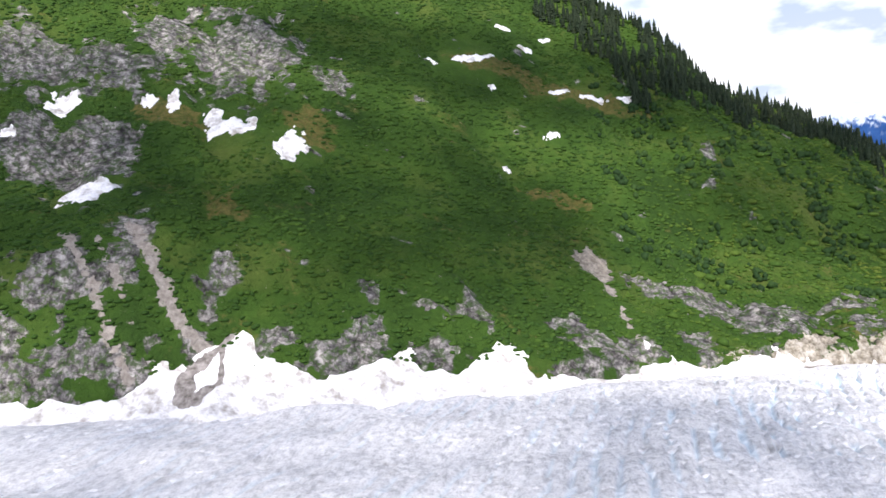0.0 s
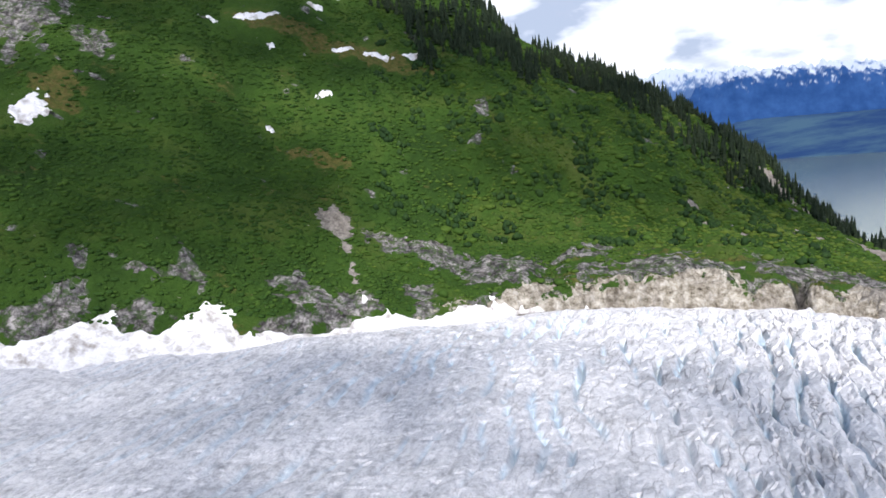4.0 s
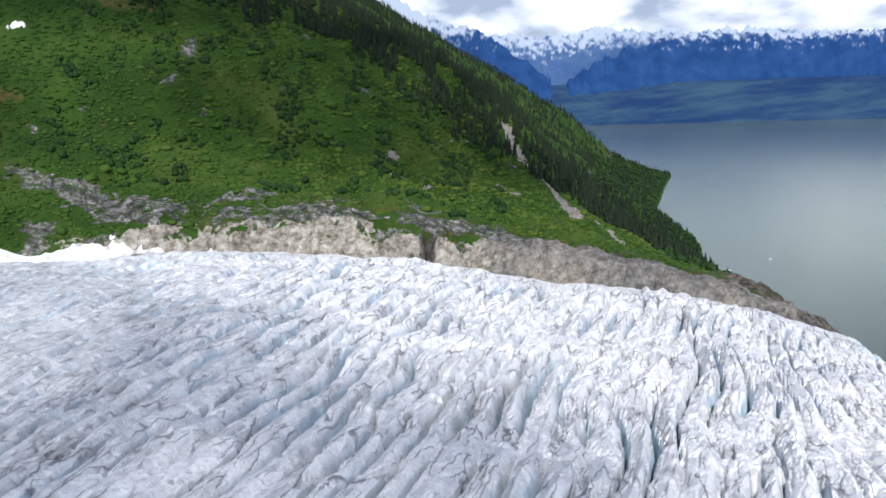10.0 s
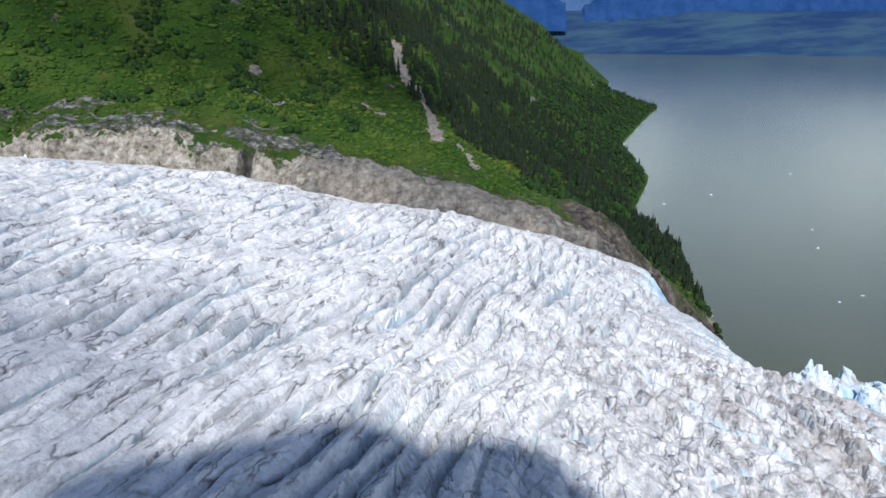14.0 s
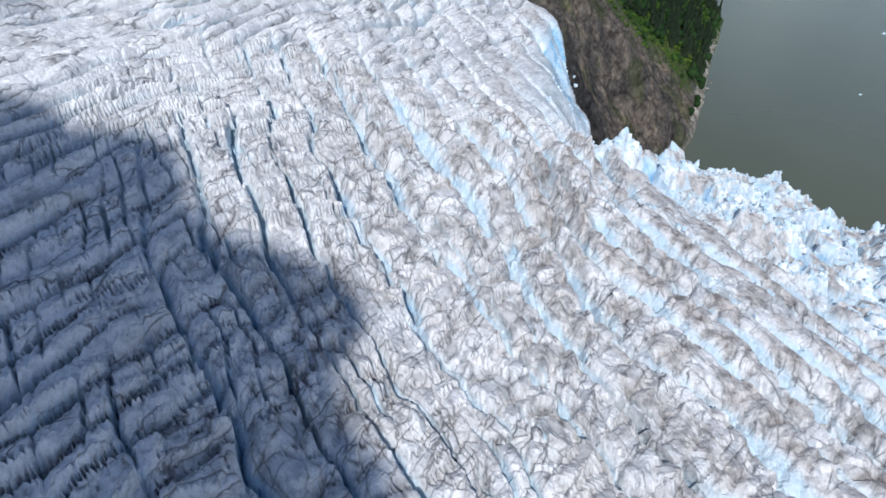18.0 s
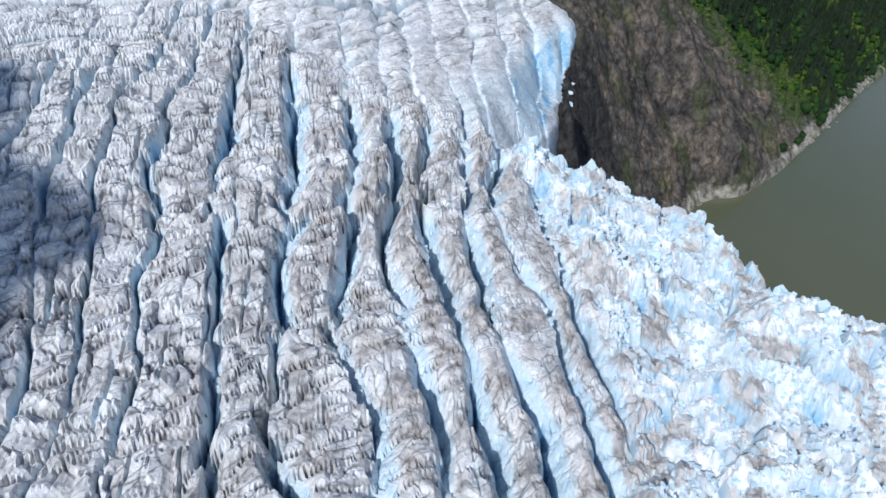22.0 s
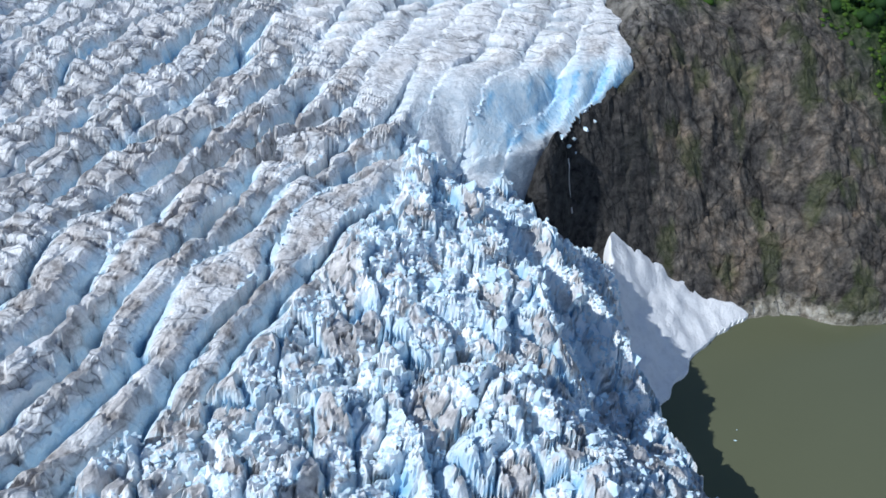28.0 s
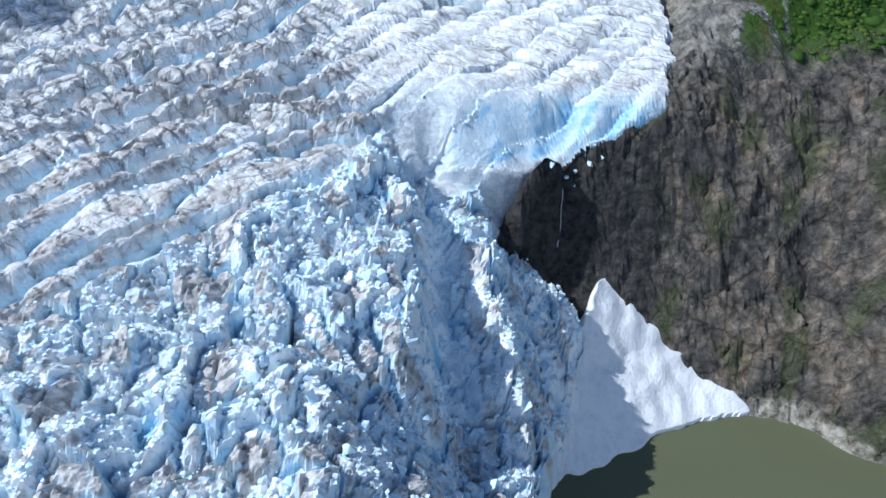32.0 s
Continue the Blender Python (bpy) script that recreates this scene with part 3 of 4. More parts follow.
    lower = lower + tops * luck * (3.8 * (np.where(side < 0.72, side / 0.72, (1 - side) / 0.28) - 0.5) - 1.6 * smooth(0.10, 0.0, gap2))
    lower = lower - 3.4 * smooth(0.17, 0.0, gap2) * luck * smooth(0.1, 0.35, cleft) * smooth(1.0, 0.75, cleft) * near_front
    seam_shade_dirt = seam_shade_dirt + late * smooth(0.20, 0.06, np.where(side > 0.5, 1 - side, side * 1.5)) * luck * 0.75
    gap, ox, oy, q1, q2, q3 = cells(u / 6.5 + 0.3 * grains(u / 7, v / 7, 60), v / 7.5, 37)
    lower = lower + tops * (1.6 * q1 + 3.4 * q2 * ox + 3.0 * q3 * oy - 1.1 * smooth(0.10, 0.0, gap))
    upper = upper + smooth(370, 430, x) * luck * 1.0 * (side - 0.5)
    soot = late * smooth(0.45, 0.9, cleft) * (0.35 + 0.65 * near_front) * smooth(-0.3, 0.25, clouds(x / 11, y / 11, 3, 48))
    gap3, ox, oy, q1, q2, q3 = cells(u / 2.4, v / 2.9, 39)
    lower = lower + (0.2 + 0.8 * cleft) * (0.20 * q1 + 0.55 * q2 * ox + 0.5 * q3 * oy)

    z = base + 2.2 * strength + strength * (upper * (1 - late) + lower * late)
    z = z + 0.15 * clouds(x / 3.2, y / 3.2, 2, 45) + 3.4 * clouds(x / 46, y / 46, 2, 47)

    d = to_waterline(x, y) + 7 * clouds(x / 24, y / 24, 3, 51)
    apron = smooth(333, 341, y + 6 * clouds(x / 12, y / 12, 2, 8) + 0.25 * (x - 545)) * smooth(503, 512, x)
    d = d + apron * (to_waterline(x, y) - d) * 0.8
    wall = np.interp(d, [-60, -3, 0, 2, 14, 42, 74, 110], [-60, -6, 2, 13, 27, 55, 86, 260])
    rim_x = np.interp(y, [336, 348, 382, 410], [584, 577, 558, 552]) + 3 * grains(x / 8, y / 8, 11)
    tame = np.where(x < rim_x, 1.5 + 0.6 * (rim_x - x) + 0.3 * np.clip(rim_x - x - 30, 0, None) + 0.35 * clouds(x / 6, y / 6, 3, 12), -3 * (x - rim_x))
    # the broken pile: a crest, the shaded trough beside it, a lower heap, then the fall to the water
    wave = 3 * grains(x / 9, y / 9, 18)
    crest_y = np.interp(x, [510, 547, 562, 592, 612, 640], [262, 268, 270, 269, 262, 250]) + wave
    valley = np.interp(x, [515, 533, 560, 585, 605], [279, 282, 285, 291, 296]) + wave
    heap_y = np.interp(x, [520, 530, 555, 575, 590, 606], [296, 298, 301, 306, 310, 313]) + wave
    foot_y = np.interp(x, [515, 545, 560, 578, 612, 655], [335, 345, 352, 347, 337, 331])
    crest_z = np.interp(x, [505, 520, 547, 580, 610, 640, 700], [104, 101, 94, 88, 80, 70, 55])
    valley_z = np.interp(x, [515, 533, 560, 585, 605, 640], [86, 76, 57, 42, 38, 36])
    heap_z = np.interp(x, [515, 530, 555, 575, 590, 606, 640], [80, 73, 66, 58, 50, 40, 30])
    foot_z = np.interp(x, [515, 545, 562, 575, 600], [44, 26, 12, 3, 1])
    pile = crest_z + (valley_z - crest_z) * smooth(0, 1, (y - crest_y) / (valley - crest_y))
    pile = np.where(y > valley, valley_z + (heap_z - valley_z) * np.clip((y - valley) / (heap_y - valley), 0, 1), pile)
    pile = np.where(y > heap_y, heap_z + (foot_z - heap_z) * np.clip((y - heap_y) / (foot_y - heap_y), 0, 1.6) ** 0.7, pile)
    pile = np.where(y < crest_y, crest_z + 0.12 * (crest_y - y), pile)
    below = smooth(508, 516, x) * smooth(640, 605, x)
    hollow = smooth(606, 585, x)
    wall = wall * (1 - below) + pile * below
    front = wall * (1 - apron) + tame * apron
    front = front + 300 * smooth(506, 494, x)
    broken_up = smooth(-4, 7, y - np.interp(x, BREAK_X, BREAK_Y) + 7 * clouds(x / 17, y / 17, 3, 4)) * smooth(-4, 5, x - np.interp(y, [240, 281, 300], [510, 523, 518]) + 5 * clouds(x / 9, y / 9, 2, 13))
    ruined = np.clip(broken_up, 0, 1) * smooth(-3, 1, d)

    gap, ox, oy, r1, r2, r3 = cells(x / 15 + 0.5 * grains(x / 11, y / 11, 5), y / 13 + 0.4 * grains(x / 9, y / 9, 6), 61)
    blocks = 7 * clouds(x / 40, y / 40, 2, 60) + 6 * r1 + 11 * r2 * ox + 11 * r3 * oy - 4.5 * smooth(0.14, 0.0, gap)
    cracks = smooth(0.20, 0.0, gap)
    tint = r2
    gap, ox, oy, r1, r2, r3 = cells(x / 5.6 + 0.4 * grains(x / 5, y / 5, 7), y / 5.2, 63)
    blocks = blocks + 2.4 * r1 + 4.6 * r2 * ox + 4.6 * r3 * oy - 2.8 * smooth(0.14, 0.0, gap)
    cracks = np.maximum(cracks, smooth(0.18, 0.0, gap) * (r1 > -0.1))
    tint = tint + 0.5 * r3
    gap, ox, oy, r1, r2, r3 = cells(x / 2.1, y / 2.1, 65)
    blocks = blocks + 0.5 * r1 + 1.3 * r2 * ox + 1.3 * r3 * oy
    # the trough from the rock down to the water, and the heaps beside it
    trough = np.exp(-(((y - valley) / 7.0) ** 2)) * below * hollow
    blocks = blocks * (1 - 0.7 * trough)
    calmed = z - strength * lower * late * 0.8 * broken_up
    rough_front = soft_low(calmed, front, 4)
    z = rough_front * ruined + soft_low(z, front, 4) * (1 - ruined)
    z = z + ruined * (1 - apron) * (blocks + 1.0) * smooth(-1, 9, d)
    past = y - edge + 4.5 * clouds(x / 9, y / 9, 3, 53)
    z = z - np.where(past > 0, 2.2 * past, 0) * (1 - apron)
    fresh = np.clip(strength * (wall_upper * 0.55 * (1 - late) + wall_lower * late) * (1 - ruined) + ruined * np.maximum(0.6 * smooth(0.10, 0.45, tint + 0.3 * r1), np.maximum(0.95 * cracks, 0.6 * trough)) + (0.45 + 0.5 * smooth(0.0, 0.3, grains((x + y) / 5, (x - y) / 22, 49))) * smooth(0.03, 0.2, bowl) * smooth(0.97, 0.8, bowl) * smooth(280, 300, y), 0, 1)
    soiled = smooth(0.0, 0.22, clouds(x / 13, y / 13, 4, 67) + 0.12 * smooth(540, 600, x))
    crumbled = np.clip(ruined * (1.0 - 0.9 * soiled) + slot * late * near_front * smooth(-0.1, 0.2, grains(u / 30, v / 30, 77) + 0.1), 0, 1) * (1 - apron)
    snowy = np.clip(apron + smooth(40, -250, x) * 0.35, 0, 1)
    seam_shade_dirt = np.clip(seam_shade_dirt * strength * (1 - ruined) * np.maximum(smooth(0.35, 0.0, fresh), 1 - late), 0, 1) * smooth(-0.45, 0.0, clouds(x / 18, y / 18, 3, 57))
    soot = np.clip(soot * (1 - ruined) + 0.75 * ruined * soiled * smooth(0.5, 0.1, fresh) * (1 - apron), 0, 1)
    # the rounded lip above the cave carries clean ice
    lip = smooth(474, 496, x + 5 * clouds(x / 14, y / 14, 3, 91)) * smooth(244, 270, y) * (1 - ruined)
    soot = soot * (1 - 0.75 * lip)
    cracked = (0.15 + 0.85 * smooth(40, 260, x)) * (1 - 0.8 * ruined) * (1 - 0.8 * lip)
    return z, np.clip(fresh + 0.2 * lip, 0, 1), crumbled * (1 - 0.6 * fresh), snowy, seam_shade_dirt, soot, cracked, late * (1 - 0.8 * ruined) * (1 - 0.65 * lip)


def sheet(name, xs, ys, height, material, keep=None, layers=None, smooth_shade=True, all_corners=False):
    """One grid of ground with named layers of wear and of painted shade on it."""
    gx, gy = np.meshgrid(xs, ys) if np.ndim(xs) == 1 else (xs, ys)
    gz = height
    h, w = gx.shape
    i = np.arange(w * h).reshape(h, w)
    quads = np.stack([i[:-1, :-1], i[:-1, 1:], i[1:, 1:], i[1:, :-1]], -1).reshape(-1, 4)
    if keep is not None:
        quads = quads[keep.reshape(-1)[quads].all(1) if all_corners else keep.reshape(-1)[quads].any(1)]
    used = np.unique(quads)
    remap = np.full(w * h, -1)
    remap[used] = np.arange(len(used))
    quads = remap[quads]
    me = bpy.data.meshes.new(name)
    me.vertices.add(len(used))
    me.vertices.foreach_set("co", np.stack([gx, gy, gz], -1).reshape(-1, 3)[used].astype(np.float32).ravel())
    me.loops.add(quads.size)
    me.loops.foreach_set("vertex_index", quads.ravel().astype(np.int32))
    me.polygons.add(len(quads))
    me.polygons.foreach_set("loop_start", np.arange(0, quads.size, 4, dtype=np.int32))
    me.polygons.foreach_set("use_smooth", np.full(len(quads), True) if smooth_shade is True else np.full(len(quads), False) if smooth_shade is False else gx.reshape(-1)[used][quads[:, 0]] < smooth_shade)
    for key, values in (layers or {}).items():
        a = me.attributes.new(key, "FLOAT", "POINT")
        a.data.foreach_set("value", values.reshape(-1)[used].astype(np.float32))
    me.materials.append(material)
    me.update(calc_edges=True)
    return new(name, me)


def soup(name, verts, faces, material, flat=False):
    """One mesh from arrays of triangles."""
    me = bpy.data.meshes.new(name)
    me.vertices.add(len(verts))
    me.vertices.foreach_set("co", np.asarray(verts, np.float32).ravel())
    me.loops.add(faces.size)
    me.loops.foreach_set("vertex_index", faces.ravel().astype(np.int32))
    me.polygons.add(len(faces))
    me.polygons.foreach_set("loop_start", np.arange(0, faces.size, faces.shape[1], dtype=np.int32))
    me.polygons.foreach_set("use_smooth", np.full(len(faces), not flat))
    me.materials.append(material)
    me.update(calc_edges=True)
    return new(name, me)


def spot(x, y, cx, cy, rx, ry, turn=0, ragged=0.35, seed=0, size=9.0):
    """A patch with a torn outline: 1 inside, 0 outside."""
    a = radians(turn)
    u, v = (x - cx) * math.cos(a) + (y - cy) * math.sin(a), -(x - cx) * math.sin(a) + (y - cy) * math.cos(a)
    r = np.hypot(u / rx, v / ry) + ragged * clouds(x / size, y / size, 4, seed) * 1.6
    return smooth(1.08, 0.92, r)


# ---------------------------------------------------------------- the valley's side
lx = np.concatenate([np.arange(-900, -420, 14), np.arange(-420, 90, 3.0), np.arange(90, 440, 1.8), np.arange(440, 600, 1.2), np.arange(600, 1200, 12)])
ly = np.concatenate([np.arange(180, 290, 8), np.arange(290, 560, 1.5), np.arange(560, 760, 3.0), 760 * 1.022 ** np.arange(0, 86)])
LX, LY = np.meshgrid(lx, ly)
LZ = land_height(LX, LY)
past = LY - np.interp(LX, EDGE_X, EDGE_Y)
off_shore = np.interp(LY, SHORE_Y, SHORE_X) - LX
torn = clouds(LX / 30, LY / 30, 5, 71)
crag = clouds(LX / 24, LY / 17, 5, 75)
pale = smooth(16, 10, past + 15 * torn) * smooth(60, 130, LX + 40 * torn) * smooth(325, 300, LX + 20 * torn)
pale = pale * (1 - 0.85 * smooth(0.04, 0.2, clouds(LX / 14, LY / 9, 4, 73)) * smooth(3, 8, past))
shelf = smooth(36, 26, past * np.interp(LX, [280, 330, 420, 490], [2.6, 1.3, 1.0, 0.9]) + 16 * torn) * smooth(285, 310, LX)
rock = smooth(0.12, 0.24, crag + 0.12 * smooth(30, 6, past) - 0.40 * smooth(20, 50, past))
for cx, cy, rx, ry, turn, ragged, size in (
    (-279, 399, 31, 22, 10, 0.55, 14), (-246, 404, 24, 30, 0, 0.5, 12), (-300, 452, 26, 20, 0, 0.8, 14), (-262, 468, 24, 17, 0, 0.8, 12), (-201, 516, 36, 40, 0, 0.75, 13), (-248, 512, 20, 26, 0, 0.8, 12), (-135, 508, 14, 9, 0, 0.7, 9),
    (-218, 320, 21, 10, 8, 0.6, 10), (-194, 340, 8, 20, 10, 0.6, 8), (-199, 301, 20, 6, 10, 0.8, 8), (-214, 290, 18, 6, 8, 0.7, 8),
    (27, 436.9, 10, 12, 40, 0.25, 8), (-151, 346, 7, 8, 0, 0.4, 8), (59, 436, 12, 6, 0, 0.7, 8), (89, 430, 17, 10, 0, 0.8, 7), (118, 424, 9, 12, 0, 0.7, 7), (29, 380, 17, 7, 8, 0.8, 7), (120, 427.8, 30, 7, 8, 0.7, 9), (200, 428, 34, 6, 4, 0.7, 9),
    (-99, 334, 10, 3, 12, 0.7, 6), (-52, 346, 13, 4, 12, 0.8, 6), (163, 447.8, 18, 5, 0, 0.7, 8), (-88, 331, 20, 5, 12, 0.7, 8), (212, 435, 18, 7, 0, 0.7, 8), (284, 440, 22, 8, 0, 0.7, 9), (177, 460, 12, 4, 0, 0.7, 7),
    (114.7, 552, 5, 7, 0, 0.6, 6), (111, 524, 3, 6, 0, 0.6, 5), (234.6, 575, 6, 4, 0, 0.7, 6), (-340.5, 460.4, 30, 20, 0, 0.8, 16), (329.1, 431, 30, 8, -10, 0.7, 9),
):
    rock = np.maximum(rock, spot(LX, LY, cx, cy, rx, ry, turn, ragged, 77, size))
scree = np.zeros_like(LX)
for line, width in (([(-224.5, 336.3), (-205.9, 323.8), (-191, 310), (-168, 294)], 1.7), ([(-195.6, 347.4), (-170.9, 327.8), (-153, 320), (-135, 310)], 2.8),
                    ([(-209.1, 337.5), (-195.9, 327.8), (-184, 316)], 1.2), ([(341.7, 651.7), (348.2, 622.1), (361.2, 613.5), (374.8, 576.4), (380.4, 526.6)], 4.6), ([(33, 428.2), (40, 404.8), (46, 388)], 1.2),
                    ([(396.3, 529.3), (406, 503.9)], 2.4), ([(327.7, 547.6), (343.3, 542.4)], 2.0)):
    for (ax, ay), (bx, by) in zip(line, line[1:]):
        k = np.clip(((LX - ax) * (bx - ax) + (LY - ay) * (by - ay)) / ((bx - ax) ** 2 + (by - ay) ** 2), 0, 1)
        gone = np.hypot(LX - ax - k * (bx - ax), LY - ay - k * (by - ay)) + 2.6 * clouds(LX / 7, LY / 7, 4, 85)
        scree = np.maximum(scree, smooth(width + 0.8, width - 0.8, gone))
for cx, cy, rx, ry in ((254.7, 536.9, 3.5, 7), (268, 510.7, 16, 2.2)):
    scree = np.maximum(scree, spot(LX, LY, cx, cy, rx, ry, 0, 0.4, 87, 6))
brown = 0.45 * smooth(0.34, 0.52, clouds(LX / 36, LY / 20, 4, 83))
for cx, cy, rx, ry in ((-220.4, 446.8, 24, 10), (-139.6, 464.6, 15, 15), (10.8, 485.4, 20, 6), (-162.7, 381.4, 14, 9), (-0.5, 581.4, 60, 10), (40, 584.7, 36, 8)):
    brown = np.maximum(brown, 0.85 * spot(LX, LY, cx, cy, rx, ry, 0, 0.5, 89, 10))
dark = smooth(452, 476, LX + 0.25 * (LY - 400) + 10 * torn) * smooth(545, 480, LY + 25 * torn - 0.5 * (LX - 520))
# the narrow cleft, its shade painted as near-black rock
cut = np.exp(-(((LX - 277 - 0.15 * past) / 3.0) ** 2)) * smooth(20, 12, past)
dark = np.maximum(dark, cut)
# rock under the ice lip: wetness with the cave's shade painted in
wet_shade = np.maximum(cut, smooth(506, 500, LX + 0.55 * (LY - 370) - 34 + 4 * torn) * smooth(492, 497, LX) * smooth(372, 362, LY)) * 0.9
wet_shade = np.maximum(wet_shade, smooth(545, 535, LX) * smooth(490, 496, LX) * np.maximum(smooth(352, 340, LY + 6 * torn), 0.6 * smooth(364, 360.5, LY + 3 * torn)))
washed = smooth(7.5, 5.0, LZ + 4 * torn) * smooth(400, 410, LY) * smooth(900, 500, LY)
bench = smooth(80, 35, past) * smooth(4, 12, past) * smooth(90, 180, LX)
brown = np.maximum(brown, 0.75 * bench * smooth(-0.15, 0.2, clouds(LX / 34, LY / 9, 4, 121)))
rock = np.maximum(rock, bench * smooth(0.16, 0.26, clouds(LX / 26, LY / 5, 4, 123)))
rock = np.clip(np.maximum(rock, 0.9 * shelf) - pale, 0, 1)
dark = dark * (1 - 0.8 * washed)
pale = np.maximum(pale, 0.8 * washed)
moss = smooth(0.05, 0.22, clouds(LX / 16, LY / 16, 5, 79) + 0.25 * smooth(470, 560, LY) - 0.1) * 0.7
slab = np.maximum(np.clip(shelf - dark, 0, 1), spot(LX, LY, 27, 436.9, 10, 13, 40, 0.25, 77, 8))
hillside = sheet("hillside", lx, ly, LZ, LAND, LZ > -12, dict(slab=slab, pale=pale, rock=rock, dark=dark, brown=brown, scree=scree, moss=moss, wet_shade=wet_shade), 90.0)
tagged(hillside, "steep green mountainside with grey rock above the glacier", "hillside", kind="structure")

# ---------------------------------------------------------------- the glacier
def ice_sheet(name, xs, ys, slant, own):
    """Part of the glacier on a grid whose rows run along the crevasses."""
    X, Y = np.meshgrid(xs, ys)
    X = X + (Y - 200) * slant(X)
    rows = own(X, Y) & (Y < np.maximum(np.interp(X, EDGE_X, EDGE_Y) + np.where(X > 498, 0, np.where(X > 478, 6, 16)), np.where((X > 500) & (X < 560) & (Y > 335), 414, 0)))
    found = np.full((8,) + X.shape, -99.0)
    found[:, rows] = ice_height(X[rows], Y[rows])
    layers = dict(zip(("fresh", "crumbled", "snowy", "seam_shade_dirt", "soot", "cracked", "ribbed"), found[1:]))
    whole = rows & (found[0] > -7)
    return X, Y, found[0], whole, layers


DIVIDE_Y, DIVIDE_X = [-300, 50, 150, 215, 250, 300, 420], [400, 385, 375, 380, 480, 505, 505]
parts_of_ice = [
    ice_sheet("upper", np.concatenate([np.arange(-1400, -500, 30), np.arange(-500, -260, 6), np.arange(-260, 180, 1.6), np.arange(180, 240, 0.9), np.arange(240, 530, 0.68)]),
              np.concatenate([np.arange(-900, -260, 20), np.arange(-260, 50, 6), np.arange(50, 350, 1.05), np.arange(350, 440, 1.4)]),
              lambda g: np.interp(g, [-500, -260, 120, 180, 225, 270, 400], [0, 0.14, 0.14, 0.16, 0.24, 0.33, 0.35]),
              lambda x, y: x < np.interp(y, DIVIDE_Y, DIVIDE_X) + 8),
    ice_sheet("lower", np.concatenate([np.arange(-640, 20, 12), np.arange(20, 200, 3.0), np.arange(200, 290, 1.2), np.arange(290, 800, 0.66), np.arange(800, 1000, 4)]), np.concatenate([np.arange(-900, -200, 20), np.arange(-200, 20, 4), np.arange(20, 345, 0.85), np.arange(345, 440, 1.2)]),
              lambda g: -0.87, lambda x, y: (x > np.interp(y, DIVIDE_Y, DIVIDE_X)) & (x < 900)),
]
glacier = None
for X, Y, Z, whole, layers in parts_of_ice:
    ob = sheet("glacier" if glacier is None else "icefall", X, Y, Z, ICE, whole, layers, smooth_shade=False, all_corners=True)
    if glacier is None:
        glacier = ob
    else:
        tagged(ob, "deeply crevassed ice ribs breaking into blue blocks at the front", "glacier", kind="structure")
        icefall = ob
tagged(glacier, "crevassed white and blue glacier ice dusted with grey dirt", "glacier", kind="structure")

# ---------------------------------------------------------------- the lake and the far side
lake = sheet("water", np.linspace(380, 7400, 40), np.linspace(230, 4990, 30), np.zeros((30, 40)), WATER)
tagged(lake, "still grey-green silty lake below the ice", "lake", kind="structure")
# the blue of distant haze is mixed into the wooded plain's colour
PLAIN = plain_material("hazy_far_forest", (0.010, 0.034, 0.105), (0.036, 0.080, 0.130), 0.006, 0.95, 0, 0, (0.3, 2.2, 1), (0.42, 0.62))
fx, fy = np.linspace(-300, 7400, 180), np.linspace(3780, 4890, 80)
FX, FY = np.meshgrid(fx, fy)
coast = 4560 - 0.12 * (FX - 1100) + 12 * clouds(FX / 300, FY / 300, 3, 91)
FZ = np.clip((FY - coast) * 0.95, -6, 235) + 4 * clouds(FX / 60, FY / 20, 3, 93) * smooth(-5, 10, FY - coast)
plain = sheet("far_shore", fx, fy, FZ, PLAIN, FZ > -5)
tagged(plain, "flat wooded delta on the lake's far shore", "shore", kind="structure")


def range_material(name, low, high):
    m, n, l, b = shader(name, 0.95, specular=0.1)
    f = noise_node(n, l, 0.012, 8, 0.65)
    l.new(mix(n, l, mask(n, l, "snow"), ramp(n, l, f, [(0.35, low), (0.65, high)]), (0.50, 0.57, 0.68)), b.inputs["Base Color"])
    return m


# both ranges carry the haze in their base colours, bluer than the ground itself
NEAR_RANGE = range_material("hazy_near_range", (0.012, 0.045, 0.150), (0.024, 0.072, 0.210))
FAR_RANGE = range_material("hazy_far_range", (0.050, 0.105, 0.25), (0.085, 0.155, 0.31))


def mountain_range(crest_x, crest_z, back, deep, material, snow_line, patchy, seed, label):
    """One ridge of the far side: its crest line, and a furrowed face towards the lake."""
    xs, ys = np.arange(crest_x[0], crest_x[-1], 7.0), np.linspace(back - deep, back, 34)
    X, Y = np.meshgrid(xs, ys)
    rise = (Y - back + deep) / deep
    crest = np.interp(X, crest_x, crest_z) + 34 * (ridged(X / 90, X * 0 + 1.7, 5, seed, 0.6) - 0.45)
    Z = 120 + (crest - 120) * rise + 70 * (ridged(X / 90 + 0.6 * rise, Y / 140, 5, seed + 3) - 0.45) * rise * (1 - 0.75 * rise)
    snow = smooth(-30, 60, Z - snow_line + patchy * clouds(X / 48 + Z / 90, Z / 34, 5, seed + 5, 0.62)) * 0.85
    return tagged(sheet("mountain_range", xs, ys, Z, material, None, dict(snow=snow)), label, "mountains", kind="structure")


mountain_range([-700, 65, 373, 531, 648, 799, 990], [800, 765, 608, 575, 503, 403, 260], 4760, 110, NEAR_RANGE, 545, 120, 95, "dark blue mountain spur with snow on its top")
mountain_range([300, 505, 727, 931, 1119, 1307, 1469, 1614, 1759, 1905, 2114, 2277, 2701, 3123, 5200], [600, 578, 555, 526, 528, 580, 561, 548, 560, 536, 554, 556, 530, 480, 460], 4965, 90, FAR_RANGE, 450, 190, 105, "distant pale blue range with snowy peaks")
